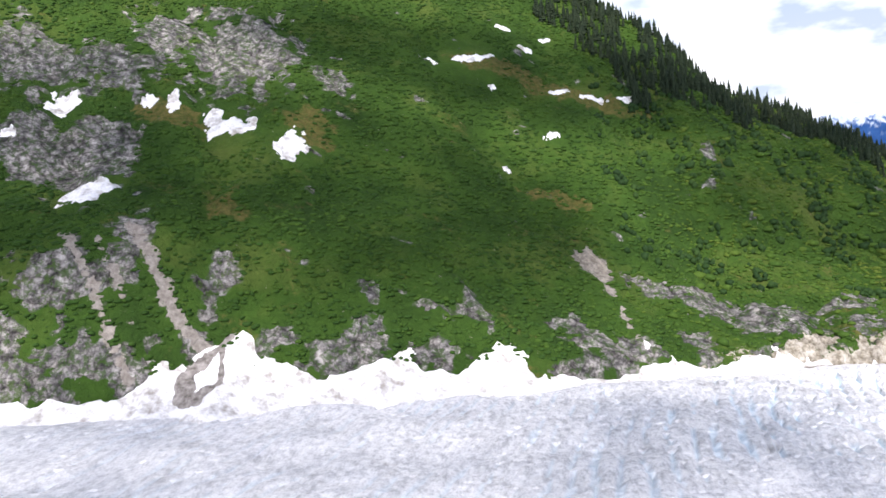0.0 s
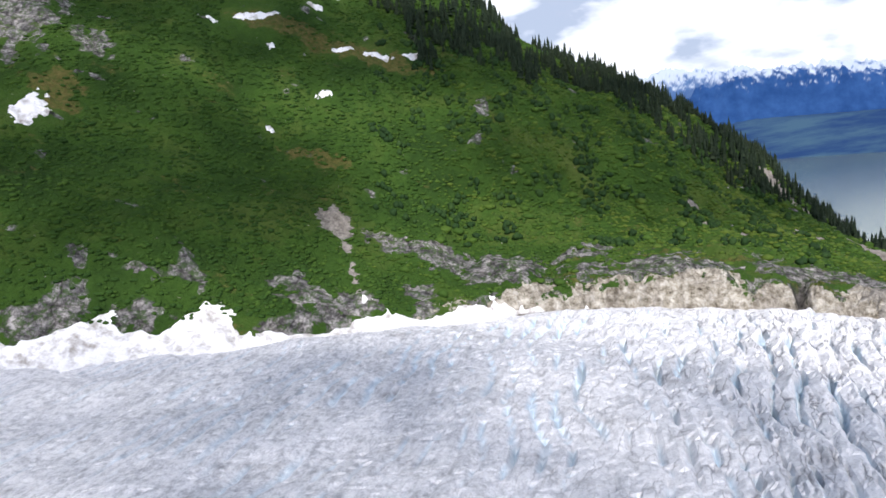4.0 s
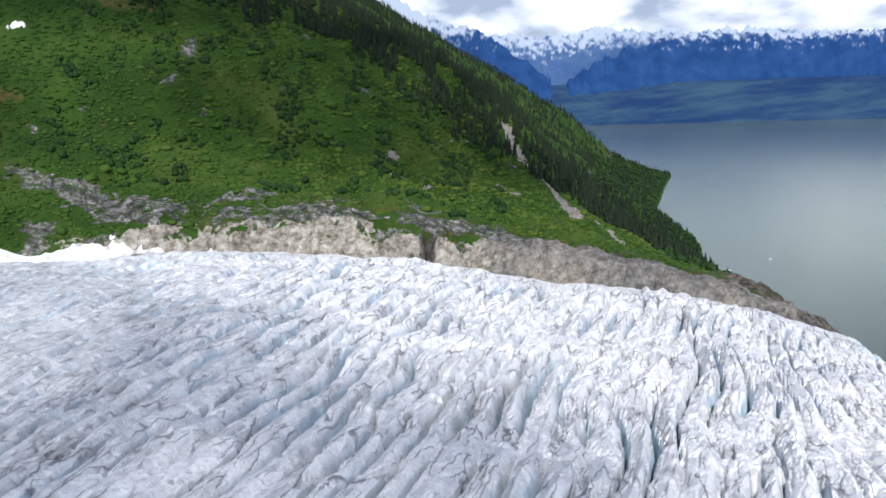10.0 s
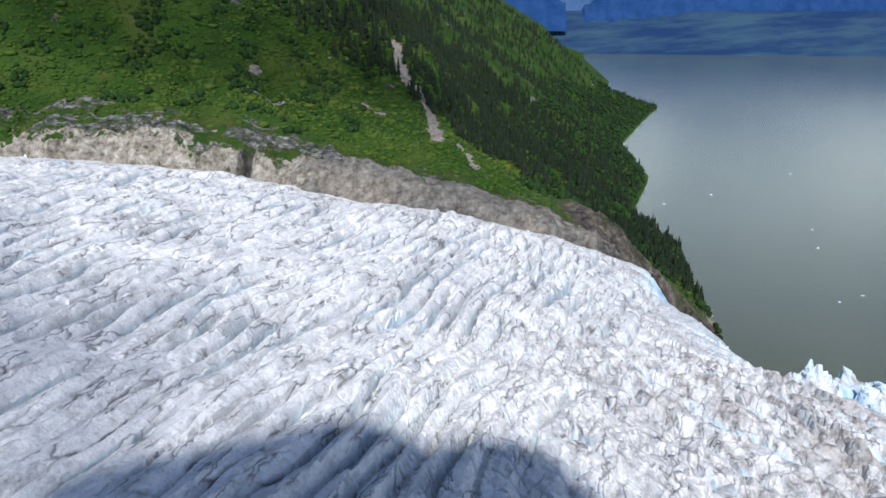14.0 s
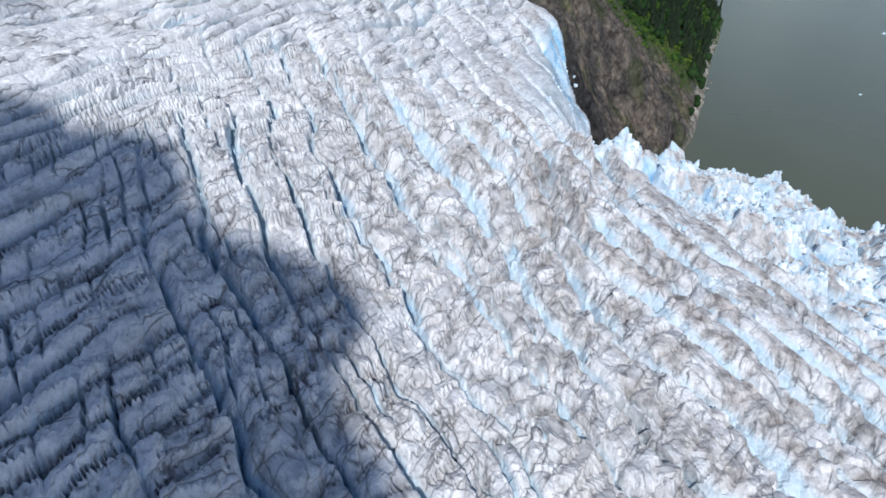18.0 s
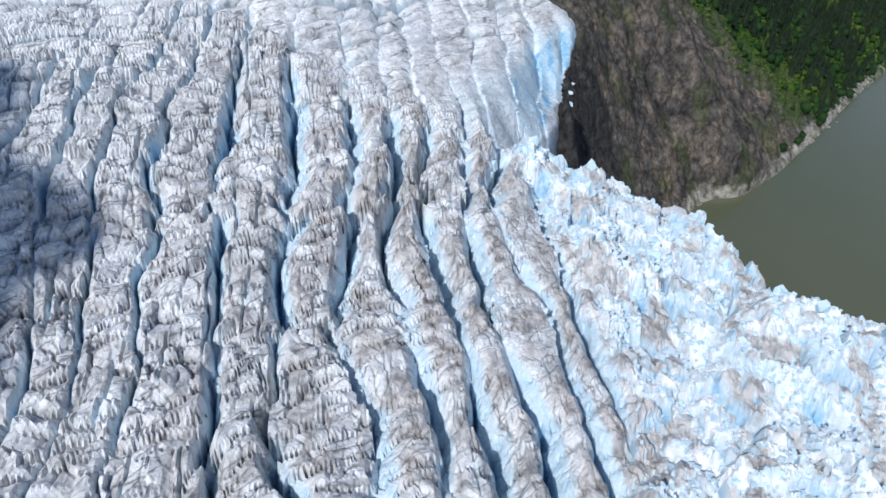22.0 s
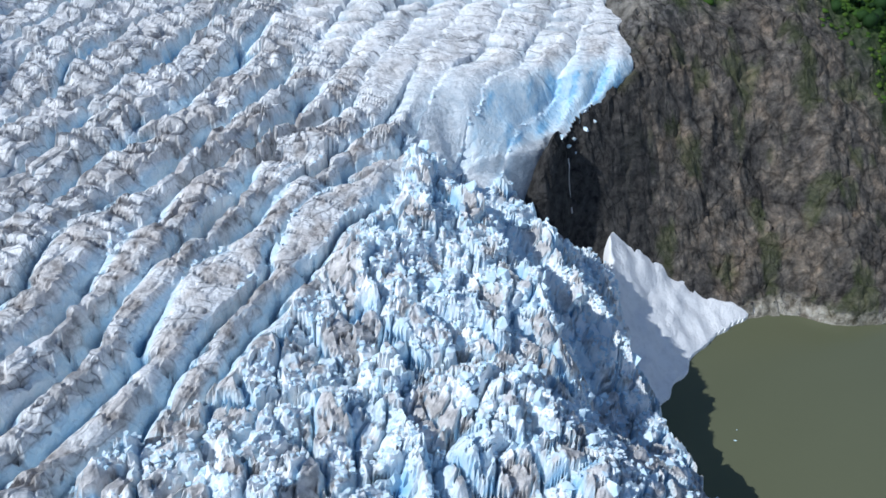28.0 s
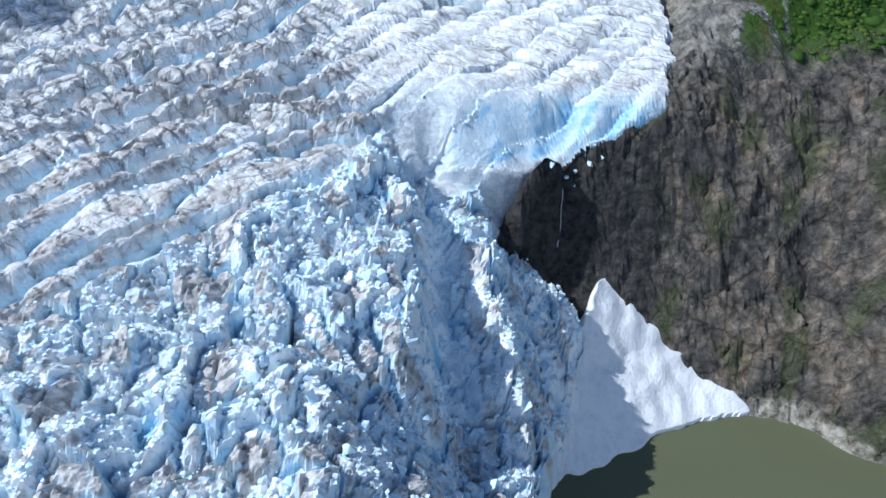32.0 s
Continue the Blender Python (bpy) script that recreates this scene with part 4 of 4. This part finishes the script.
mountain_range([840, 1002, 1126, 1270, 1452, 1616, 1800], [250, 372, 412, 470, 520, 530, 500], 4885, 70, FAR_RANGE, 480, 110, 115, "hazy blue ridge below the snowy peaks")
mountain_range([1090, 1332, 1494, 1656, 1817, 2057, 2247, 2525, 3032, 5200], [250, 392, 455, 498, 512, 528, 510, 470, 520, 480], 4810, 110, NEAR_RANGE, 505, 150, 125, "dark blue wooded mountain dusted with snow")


# ---------------------------------------------------------------- growth
SNOW_PATCHES = (
    (-280, 433, 10, 8, 20), (-236, 451, 5, 5, 0), (-222, 454, 3.6, 9, 10), (-196, 452, 6, 10, 30), (-183, 447, 16, 7, 12), (-145, 443, 9, 13, -10),
    (-233, 374, 11, 15, -40), (-48, 584, 20, 2.6, 22), (41, 587, 12, 2.4, 20), (16, 580, 9, 2.2, 22), (66, 596, 9, 2.4, 20), (-32.3, 562, 3, 2, 0),
    (7.7, 532.3, 6.5, 2.4, 10), (-21.5, 497.4, 3, 2, 0), (7.6, 641.3, 6, 2, 25), (-7.9, 615.9, 8, 2, 25), (-23.7, 632.8, 8, 2, 25), (-75.8, 572, 4, 2, 0), (-293.5, 398.9, 5, 3, 20),
)


def ball(detail):
    bm = bmesh.new()
    bmesh.ops.create_icosphere(bm, subdivisions=detail, radius=1)
    v = np.array([p.co[:] for p in bm.verts])
    f = np.array([[q.index for q in p.verts] for p in bm.faces])
    bm.free()
    return v, f


def strewn(points, sizes, shapes, faces, rng, flatten=0.75):
    """Many small clumps in one array: shapes is (kinds, n, 3)."""
    n = len(points)
    kind = rng.randint(0, len(shapes), n)
    turn = rng.uniform(0, 2 * np.pi, n)
    c, s = np.cos(turn)[:, None], np.sin(turn)[:, None]
    v = shapes[kind]
    v = np.stack([v[..., 0] * c - v[..., 1] * s, v[..., 0] * s + v[..., 1] * c, v[..., 2] * flatten], -1)
    v = v * sizes[:, None, None] * rng.uniform(0.8, 1.25, (n, 1, 3)) + points[:, None, :]
    f = faces[None] + (np.arange(n) * v.shape[1])[:, None, None]
    return v.reshape(-1, 3), f.reshape(-1, faces.shape[1])


rng = np.random.RandomState(5)
FOREST_X = [-400, -100, 40, 80, 135, 185, 215, 240, 277, 316, 345, 362, 381, 400, 440, 480, 540, 620]
FOREST_Y = [900, 720, 640, 585, 605, 640, 625, 610, 600, 588, 600, 575, 560, 550, 535, 530, 545, 550]


def scattered(n, x0, x1, y0, y1, rng):
    return rng.uniform(x0, x1, n), rng.uniform(y0, y1, n)


def layer_at(values, x, y):
    i = np.clip(np.searchsorted(lx, x), 0, len(lx) - 1)
    j = np.clip(np.searchsorted(ly, y), 0, len(ly) - 1)
    return values[j, i]


bx, by = scattered(72000, -420, 600, 300, 760, rng)
bare = np.maximum.reduce([layer_at(rock, bx, by), layer_at(pale, bx, by), layer_at(dark, bx, by), 0.8 * layer_at(brown, bx, by), layer_at(scree, bx, by)])
bpast = by - np.interp(bx, EDGE_X, EDGE_Y)
good = (bare < rng.uniform(0, 1, len(bx)) * 0.9) & (bpast > 8 + 25 * smooth(150, 250, bx)) & (np.interp(by, SHORE_Y, SHORE_X) - bx > 6)
good &= rng.uniform(0, 1, len(bx)) < 1 - 0.85 * smooth(60, 20, bpast - 20 * smooth(150, 250, bx)) * smooth(150, 260, bx)
for cx, cy, rx, ry, turn in SNOW_PATCHES:
    good &= np.hypot(bx - cx, by - cy) > 1.25 * max(rx, ry)
bx, by = bx[good], by[good]
bz = land_height(bx, by)
bv, bf = ball(1)
kinds = np.array([bv * (1 + 0.35 * rng.uniform(-1, 1, (len(bv), 1))) for _ in range(8)])
size = rng.uniform(0.7, 1.55, len(bx)) ** 1.3
size = size * (1 + 1.1 * (rng.uniform(0, 1, len(bx)) < 0.04 * smooth(40, 140, bx)))
v, f = strewn(np.stack([bx, by, bz - 0.05 * size], -1), 1.15 * size, kinds, bf, rng, 0.5)
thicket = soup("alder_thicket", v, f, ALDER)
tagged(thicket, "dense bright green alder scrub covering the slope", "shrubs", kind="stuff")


def spruce(rng, tiers=6, sides=7):
    """A ragged cone of drooping tiers, 1 m high."""
    v, f = [], []
    for k in range(tiers):
        z0, z1 = 0.10 + 0.80 * k / tiers, 0.10 + 0.80 * (k + 1.5) / tiers
        r = 0.19 * (1 - k / tiers) ** 0.8 + 0.012
        b = len(v)
        for s in range(sides):
            a = 2 * math.pi * (s + rng.uniform(-0.3, 0.3)) / sides
            q = r * rng.uniform(0.55, 1.2)
            v.append((q * math.cos(a), q * math.sin(a), z0 - 0.04 * rng.uniform(0, 1)))
        v.append((rng.uniform(-0.01, 0.01), rng.uniform(-0.01, 0.01), min(z1, 1.0)))
        for s in range(sides):
            f.append((b + s, b + (s + 1) % sides, b + sides))
    return np.array(v), np.array(f)


rng = np.random.RandomState(8)
tx, ty = scattered(17000, 0, 640, 480, 1000, rng)
tx2, ty2 = scattered(7000, 0, 900, 1000, 2100, rng)
tx, ty = np.concatenate([tx, tx2]), np.concatenate([ty, ty2])
tx = np.concatenate([tx, rng.uniform(-300, 60, 1500)])
ty = np.concatenate([ty, rng.uniform(600, 950, 1500)])
line = np.interp(tx, FOREST_X, FOREST_Y) + 38 * clouds(tx / 60, ty / 60, 3, 111)
good = (ty > line) & (layer_at(dark, tx, ty) < 0.3) & (layer_at(scree, tx, ty) < 0.2) & (clouds(tx / 35, ty / 35, 3, 113) < 0.22) & (np.interp(ty, SHORE_Y, SHORE_X) - tx > 5)
tx, ty = tx[good], ty[good]
tz = land_height(tx, ty)
models = [spruce(rng) for _ in range(6)]
tall = rng.uniform(7, 14.5, len(tx)) * np.where(rng.uniform(0, 1, len(tx)) < 0.12, 1.25, 1)
single = np.flatnonzero((tx > 60) & (tx < 420) & (ty < 668))[:290]
rest = np.setdiff1d(np.arange(len(tx)), single)
v, f = strewn(np.stack([tx, ty, tz - 0.6], -1)[rest], tall[rest], np.array([m[0] for m in models]), models[0][1], rng, 1.0)
woods = soup("spruce_forest", v, f, NEEDLES, True)
tagged(woods, "dark spruce forest along the ridge and shore", "forest", kind="stuff")


def part(name, bm, material, parent, label=""):
    me = bpy.data.meshes.new(name)
    bm.to_mesh(me)
    bm.free()
    me.materials.append(material)
    ob = new(name, me)
    ob.parent = parent
    return tagged(ob, label)


def spruce_tree(model):
    """A single tree, 10 m high: trunk and crown."""
    root = tagged(new("spruce_tree"), "tall dark green spruce on the forest's upper margin", "tree", "spruces at the forest margin")
    bm = bmesh.new()
    bmesh.ops.create_cone(bm, segments=6, radius1=0.22, radius2=0.03, depth=9.4, cap_ends=True, matrix=Matrix.Translation((0, 0, 4.2)))
    part("trunk", bm, BARK, root)
    bm = bmesh.new()
    vs = [bm.verts.new(Vector(p) * 10) for p in model[0]]
    for t in model[1]:
        bm.faces.new([vs[k] for k in t])
    part("crown", bm, NEEDLES, root)
    return root


kinds_of_tree = [spruce_tree(m) for m in models]
for k, i in enumerate(single):
    m = pose(tx[i], ty[i], tz[i] - 0.5, 0, 0, (k * 67) % 360)
    if k < len(kinds_of_tree):
        kinds_of_tree[k].matrix_basis = m @ Matrix.Scale(tall[i] / 10, 4)
    else:
        c = copy_thing(kinds_of_tree[k % len(models)], m)
        c.matrix_basis = m @ Matrix.Scale(tall[i] / 10, 4)

# taller dark alders that stand above the scrub
rng = np.random.RandomState(10)
ax_, ay_ = scattered(5200, 40, 330, 455, 620, rng)
good = (clouds(ax_ / 22, ay_ / 22, 3, 117) > 0.16 - 0.12 * smooth(480, 590, ay_)) & (layer_at(rock, ax_, ay_) < 0.3) & (ay_ < np.interp(ax_, FOREST_X, FOREST_Y) + 20) & (rng.uniform(0, 1, len(ax_)) < 0.55)
ax_, ay_ = ax_[good], ay_[good]
size = rng.uniform(1.1, 2.6, len(ax_))
v, f = strewn(np.stack([ax_, ay_, land_height(ax_, ay_) + 0.5 * size], -1), size, kinds, bf, rng, 1.0)
tagged(soup("tall_alders", v, f, LEAVES), "taller dark green alders standing above the scrub", "shrubs", kind="stuff")

# leafy trees on the lake's steep bank
rng = np.random.RandomState(12)
wx, wy = scattered(16000, 300, 900, 470, 2100, rng)
back_from = np.interp(wy, SHORE_Y, SHORE_X) - wx
good = (back_from > 3) & (back_from < 150) & (wy > np.interp(wx, FOREST_X, FOREST_Y) - 60) & (layer_at(dark, wx, wy) < 0.4) & (layer_at(scree, wx, wy) < 0.3)
wx, wy = wx[good], wy[good]
wz = land_height(wx, wy)
size = rng.uniform(1.4, 3.4, len(wx))
v, f = strewn(np.stack([wx, wy, wz + 0.8 * size], -1), size, kinds, bf, rng, 1.1)
bank_trees = soup("leafy_woods", v, f, LEAVES)
tagged(bank_trees, "mid green broadleaf woods on the lake's bank", "forest", kind="stuff")


# ---------------------------------------------------------------- snow on the hillside
def snow_patch(cx, cy, rx, ry, turn, seed):
    reach = max(rx, ry) * 1.5
    step = max(0.6, reach / 22)
    xs, ys = np.arange(cx - reach, cx + reach, step), np.arange(cy - reach, cy + reach, step)
    X, Y = np.meshgrid(xs, ys)
    m = spot(X, Y, cx, cy, 0.82 * rx, 0.82 * ry, turn, 0.6, seed, max(rx, ry) * 0.5)
    ob = sheet("snow_patch", xs, ys, land_height(X, Y) + 1.5 * m - 0.35, SNOW, m > 0.05)
    return tagged(ob, "leftover white snow patch on the green slope", "snow", "snow patches on the slope")


for k, (cx, cy, rx, ry, turn) in enumerate(SNOW_PATCHES):
    snow_patch(cx, cy, rx, ry, turn, 130 + k)


# the upper rim of the avalanche snow along the foot of the slope, peak by peak
RIM_X = [-270, -193, -181, -174, -167, -155, -147, -138, -125, -108, -90, -73, -63, -49, -36, -24, -11, 2, 28, 42, 47, 60, 73, 79, 93, 115, 128, 157, 187, 240]
RIM_Y = [268, 290, 295, 302, 311, 314, 324, 333, 327, 323, 328, 337, 347, 342, 347, 358, 358, 353, 362, 368, 386, 382, 381, 384, 400, 402, 398, 402, 409, 414]
RIM_Z = [172, 170, 170, 174, 182, 181, 187, 191, 181, 172, 169, 175, 177, 169, 168, 176, 170, 160, 156, 156, 169, 162, 155, 155, 164, 162, 155, 150, 147, 142]


def snow_level(X, Y):
    """The surface of the avalanche snow, falling from its rim towards the ice."""
    swing = X + 2.0 * grains(X / 9, Y / 9, 150)
    down = np.interp(swing, RIM_X, RIM_Y) - Y
    rim = np.interp(swing, RIM_X, RIM_Z)
    Z = np.where(down > 0, rim - 0.80 * down + 0.004 * down**2, rim - 0.3 * down) + 1.6 * clouds(X / 12, Y / 12, 4, 150) - 1.2 * np.abs(grains(X / 6, Y / 30, 150))
    return np.where(down < -6, -99, Z)


def snow_cone(x0, x1):
    """Avalanche snow heaped against the rock between x0 and x1, its foot on the ice."""
    xs, ys = np.arange(x0, x1 + 0.1, 1.0), np.arange(np.interp((x0 + x1) / 2, EDGE_X, EDGE_Y) - 46, np.interp((x0 + x1) / 2, RIM_X, RIM_Y) + 34, 1.0)
    X, Y = np.meshgrid(xs, ys)
    Z, ice = snow_level(X, Y), ice_base(X, Y)[0] + 1.2 + 3.4 * clouds(X / 46, Y / 46, 2, 47)
    base = np.maximum(land_height(X, Y), ice)
    ob = sheet("snow_cone", xs, ys, np.maximum(Z, base - 1.4), SNOW, Z > base - 1.2)
    return tagged(ob, "white avalanche snow cone heaped between rock and ice", "snow", "avalanche cones along the ice margin")


for x0, x1 in ((-270, -187), (-187, -155), (-155, -96), (-96, -44), (-44, 10), (10, 43), (43, 75), (75, 134), (134, 200)):
    snow_cone(x0, x1)
# a tongue of silt and stones that the gully has spread over the snow
xs, ys = np.arange(-172, -124, 0.7), np.arange(284, 340, 0.7)
X, Y = np.meshgrid(xs, ys)
reach = np.full(X.shape, 99.0)
for (ax, ay, aw), (bx_, by_, bw) in (((-140, 332, 0.8), (-147, 319, 2.2)), ((-147, 319, 2.2), (-155, 306, 4.5)), ((-155, 306, 4.5), (-151, 298, 5.0)), ((-144, 322, 1.5), (-139, 306, 2.0)), ((-139, 306, 2.0), (-146, 298, 3.0))):
    k = np.clip(((X - ax) * (bx_ - ax) + (Y - ay) * (by_ - ay)) / ((bx_ - ax) ** 2 + (by_ - ay) ** 2), 0, 1)
    reach = np.minimum(reach, np.hypot(X - ax - k * (bx_ - ax), Y - ay - k * (by_ - ay)) - (aw + k * (bw - aw)))
reach = reach + 2.4 * clouds(X / 6, Y / 6, 4, 173)
Z = np.maximum(snow_level(X, Y), np.maximum(land_height(X, Y), ice_base(X, Y)[0] + 1.2)) + 0.9 * smooth(1.0, -2.0, reach) - 0.5
tagged(sheet("debris_tongue", xs, ys, Z, DIRTY_SNOW, reach < 0.4), "grey-brown tongue of silt and stones spread over avalanche snow", "debris")


# ---------------------------------------------------------------- broken ice
def ice_block(rng):
    """An angular lump of ice, about 1 m across."""
    bm = bmesh.new()
    for _ in range(11):
        p = Vector(rng.normal(size=3)).normalized()
        bm.verts.new((p.x * rng.uniform(0.35, 0.55), p.y * rng.uniform(0.35, 0.55), p.z * rng.uniform(0.4, 0.75)))
    bmesh.ops.convex_hull(bm, input=bm.verts)
    loose = [v for v in bm.verts if not v.link_faces]
    bmesh.ops.delete(bm, geom=loose, context="VERTS")
    me = bpy.data.meshes.new("serac")
    bm.to_mesh(me)
    bm.free()
    me.materials.append(RUBBLE)
    return me


rng = np.random.RandomState(21)
lumps = [ice_block(rng) for _ in range(10)]


def ice_at(x, y):
    found = ice_height(x, y)
    return found[0], found[2]


px, py = rng.uniform(500, 690, 5000), rng.uniform(225, 345, 5000)
pz, broken = ice_at(px, py)
able = np.flatnonzero((broken > 0.35) & (pz > 4))[:280]
for k, i in enumerate(able):
    ob = new("serac", lumps[k % len(lumps)])
    s = rng.uniform(1.6, 4.8)
    ob.matrix_basis = pose(px[i], py[i], pz[i] + 0.1 * s, rng.uniform(-25, 25), rng.uniform(-25, 25), rng.uniform(0, 360)) @ Matrix.Diagonal((s, s, s * rng.uniform(0.8, 1.5), 1))
    ob.parent = icefall

qx, qy = rng.uniform(495, 690, 26000), rng.uniform(150, 405, 26000)
qz, broken = ice_at(qx, qy)
able = (broken > 0.3) & (qz > 1)
qx, qy, qz = qx[able], qy[able], qz[able]
cube = np.array([(a, b, c) for a in (-0.5, 0.5) for b in (-0.5, 0.5) for c in (-0.5, 0.5)])
quads = np.array([(0, 1, 3, 2), (4, 6, 7, 5), (0, 4, 5, 1), (2, 3, 7, 6), (0, 2, 6, 4), (1, 5, 7, 3)])
shapes = np.array([cube + rng.uniform(-0.22, 0.22, cube.shape) for _ in range(12)])
v, f = strewn(np.stack([qx, qy, qz + 0.1], -1), rng.uniform(0.3, 1.1, len(qx)), shapes, quads, rng, 1.0)
rubble = soup("ice_rubble", v, f, RUBBLE, True)
tagged(rubble, "blue-white blocks of shattered ice", "ice", kind="stuff")

# meltwater and stray ice on the dark rock beside the icefall
THREAD = [(507.9, 327.7), (509.2, 327.9), (510.3, 327.8), (512.1, 328.5), (514.6, 328.0), (517.5, 327.5)]
bm = bmesh.new()
rings = []
for k, (x, y) in enumerate(THREAD):
    z = float(land_height(np.array([x]), np.array([y]))[0]) + 0.5
    w = 0.07 + 0.025 * k
    rings.append([bm.verts.new((x + dx, y + dy, z + dz)) for dx, dy, dz in ((0.2, -w, -0.5), (0.6, -w, 0.1), (0.6, w, 0.1), (0.2, w, -0.5))])
for a, b in zip(rings, rings[1:]):
    for j in range(4):
        bm.faces.new((a[j], a[(j + 1) % 4], b[(j + 1) % 4], b[j]))
bm.faces.new(rings[0])
bm.faces.new(rings[-1][::-1])
me = bpy.data.meshes.new("waterfall")
bm.to_mesh(me)
bm.free()
me.materials.append(SNOW)
tagged(new("waterfall", me), "thin white thread of meltwater falling down wet rock", "waterfall")
for k, (x, y, s) in enumerate(((501.5, 342.2, 2.0), (503.4, 337.6, 2.4), (510.6, 321.6, 2.6), (506.2, 332.4, 1.2))):
    ob = new("ice_lump", lumps[(k + 3) % len(lumps)])
    ob.matrix_basis = pose(x, y, float(land_height(np.array([x]), np.array([y]))[0]) + 0.25 * s, 0, 0, 60 * k) @ Matrix.Diagonal((s * 1.4, s, s * 0.8, 1))
    tagged(ob, "stray white lump of ice lying on dark rock", "ice", "ice lumps on the rock")

# floes on the lake
for k, (x, y, s) in enumerate(((720, 984, 3.5), (756, 751, 4), (879, 1127, 4), (646, 931, 3), (733, 614, 3), (707, 598, 2.4), (606, 358, 0.8), (602, 362, 0.6), (780, 820, 2))):
    ob = new("ice_floe", lumps[k % len(lumps)])
    ob.matrix_basis = pose(x, y, 0.05 * s, 0, 0, 40 * k) @ Matrix.Diagonal((s * 1.6, s, s * 0.45, 1))
    tagged(ob, "small white ice floe drifting on the lake", "ice floe", "ice floes on the lake")


# ---------------------------------------------------------------- clouds that shade the ice
def cloud(cx, cy, cz, size, puffs, rng, label, grain=1.0):
    bm = bmesh.new()
    for _ in range(puffs):
        a, q = rng.uniform(0, 2 * math.pi), math.sqrt(rng.uniform(0, 1))
        r = rng.uniform(0.16, 0.30) * min(size) * (grain if grain == 1.0 else 80 / min(size) * grain * 2)
        m = Matrix.Translation((size[0] * q * math.cos(a), size[1] * q * math.sin(a), rng.uniform(-0.1, 0.25) * r)) @ Matrix.Diagonal((r, r, r * 0.6, 1))
        bmesh.ops.create_icosphere(bm, subdivisions=2 if grain == 1.0 else 1, radius=1, matrix=m)
    for k in range(26 if grain == 1.0 else 0):
        a, r = 2 * math.pi * k / 26, 0.2 * min(size)
        m = Matrix.Translation((size[0] * 0.88 * math.cos(a), size[1] * 0.88 * math.sin(a), 0)) @ Matrix.Diagonal((r * rng.uniform(0.8, 1.15), r, r * 0.6, 1))
        bmesh.ops.create_icosphere(bm, subdivisions=2, radius=1, matrix=m)
    me = bpy.data.meshes.new("cloud")
    bm.to_mesh(me)
    bm.free()
    me.materials.append(CLOUD)
    for p in me.polygons:
        p.use_smooth = True
    ob = new("cloud", me)
    ob.location = (cx, cy, cz)
    return tagged(ob, label, "cloud", "clouds over the valley")


def over(x, y, z, height):
    """The place at that height whose shadow falls on (x, y, z)."""
    run = (height - z) / math.tan(SUN_HEIGHT)
    return x + SUN_FROM.x * run, y + SUN_FROM.y * run, height


rng = np.random.RandomState(31)
cloud(*over(394, 44, 130, 640), (86, 92), 150, rng, "white cumulus cloud floating above the glacier")
# unseen veils of puffs, added and sized to dim parts of slope and ice
VEIL = "ragged veil of thin cloud over the valley"
for x, y, z, size, puffs in ((-230, 440, 235, (270, 150), 860), (-20, 235, 158, (260, 110), 420), (255, 145, 140, (90, 80), 130), (60, 620, 300, (280, 90), 640), (240, 550, 215, (150, 80), 240)):
    cloud(*over(x, y, z, 4200), size, puffs, rng, VEIL, 0.18)
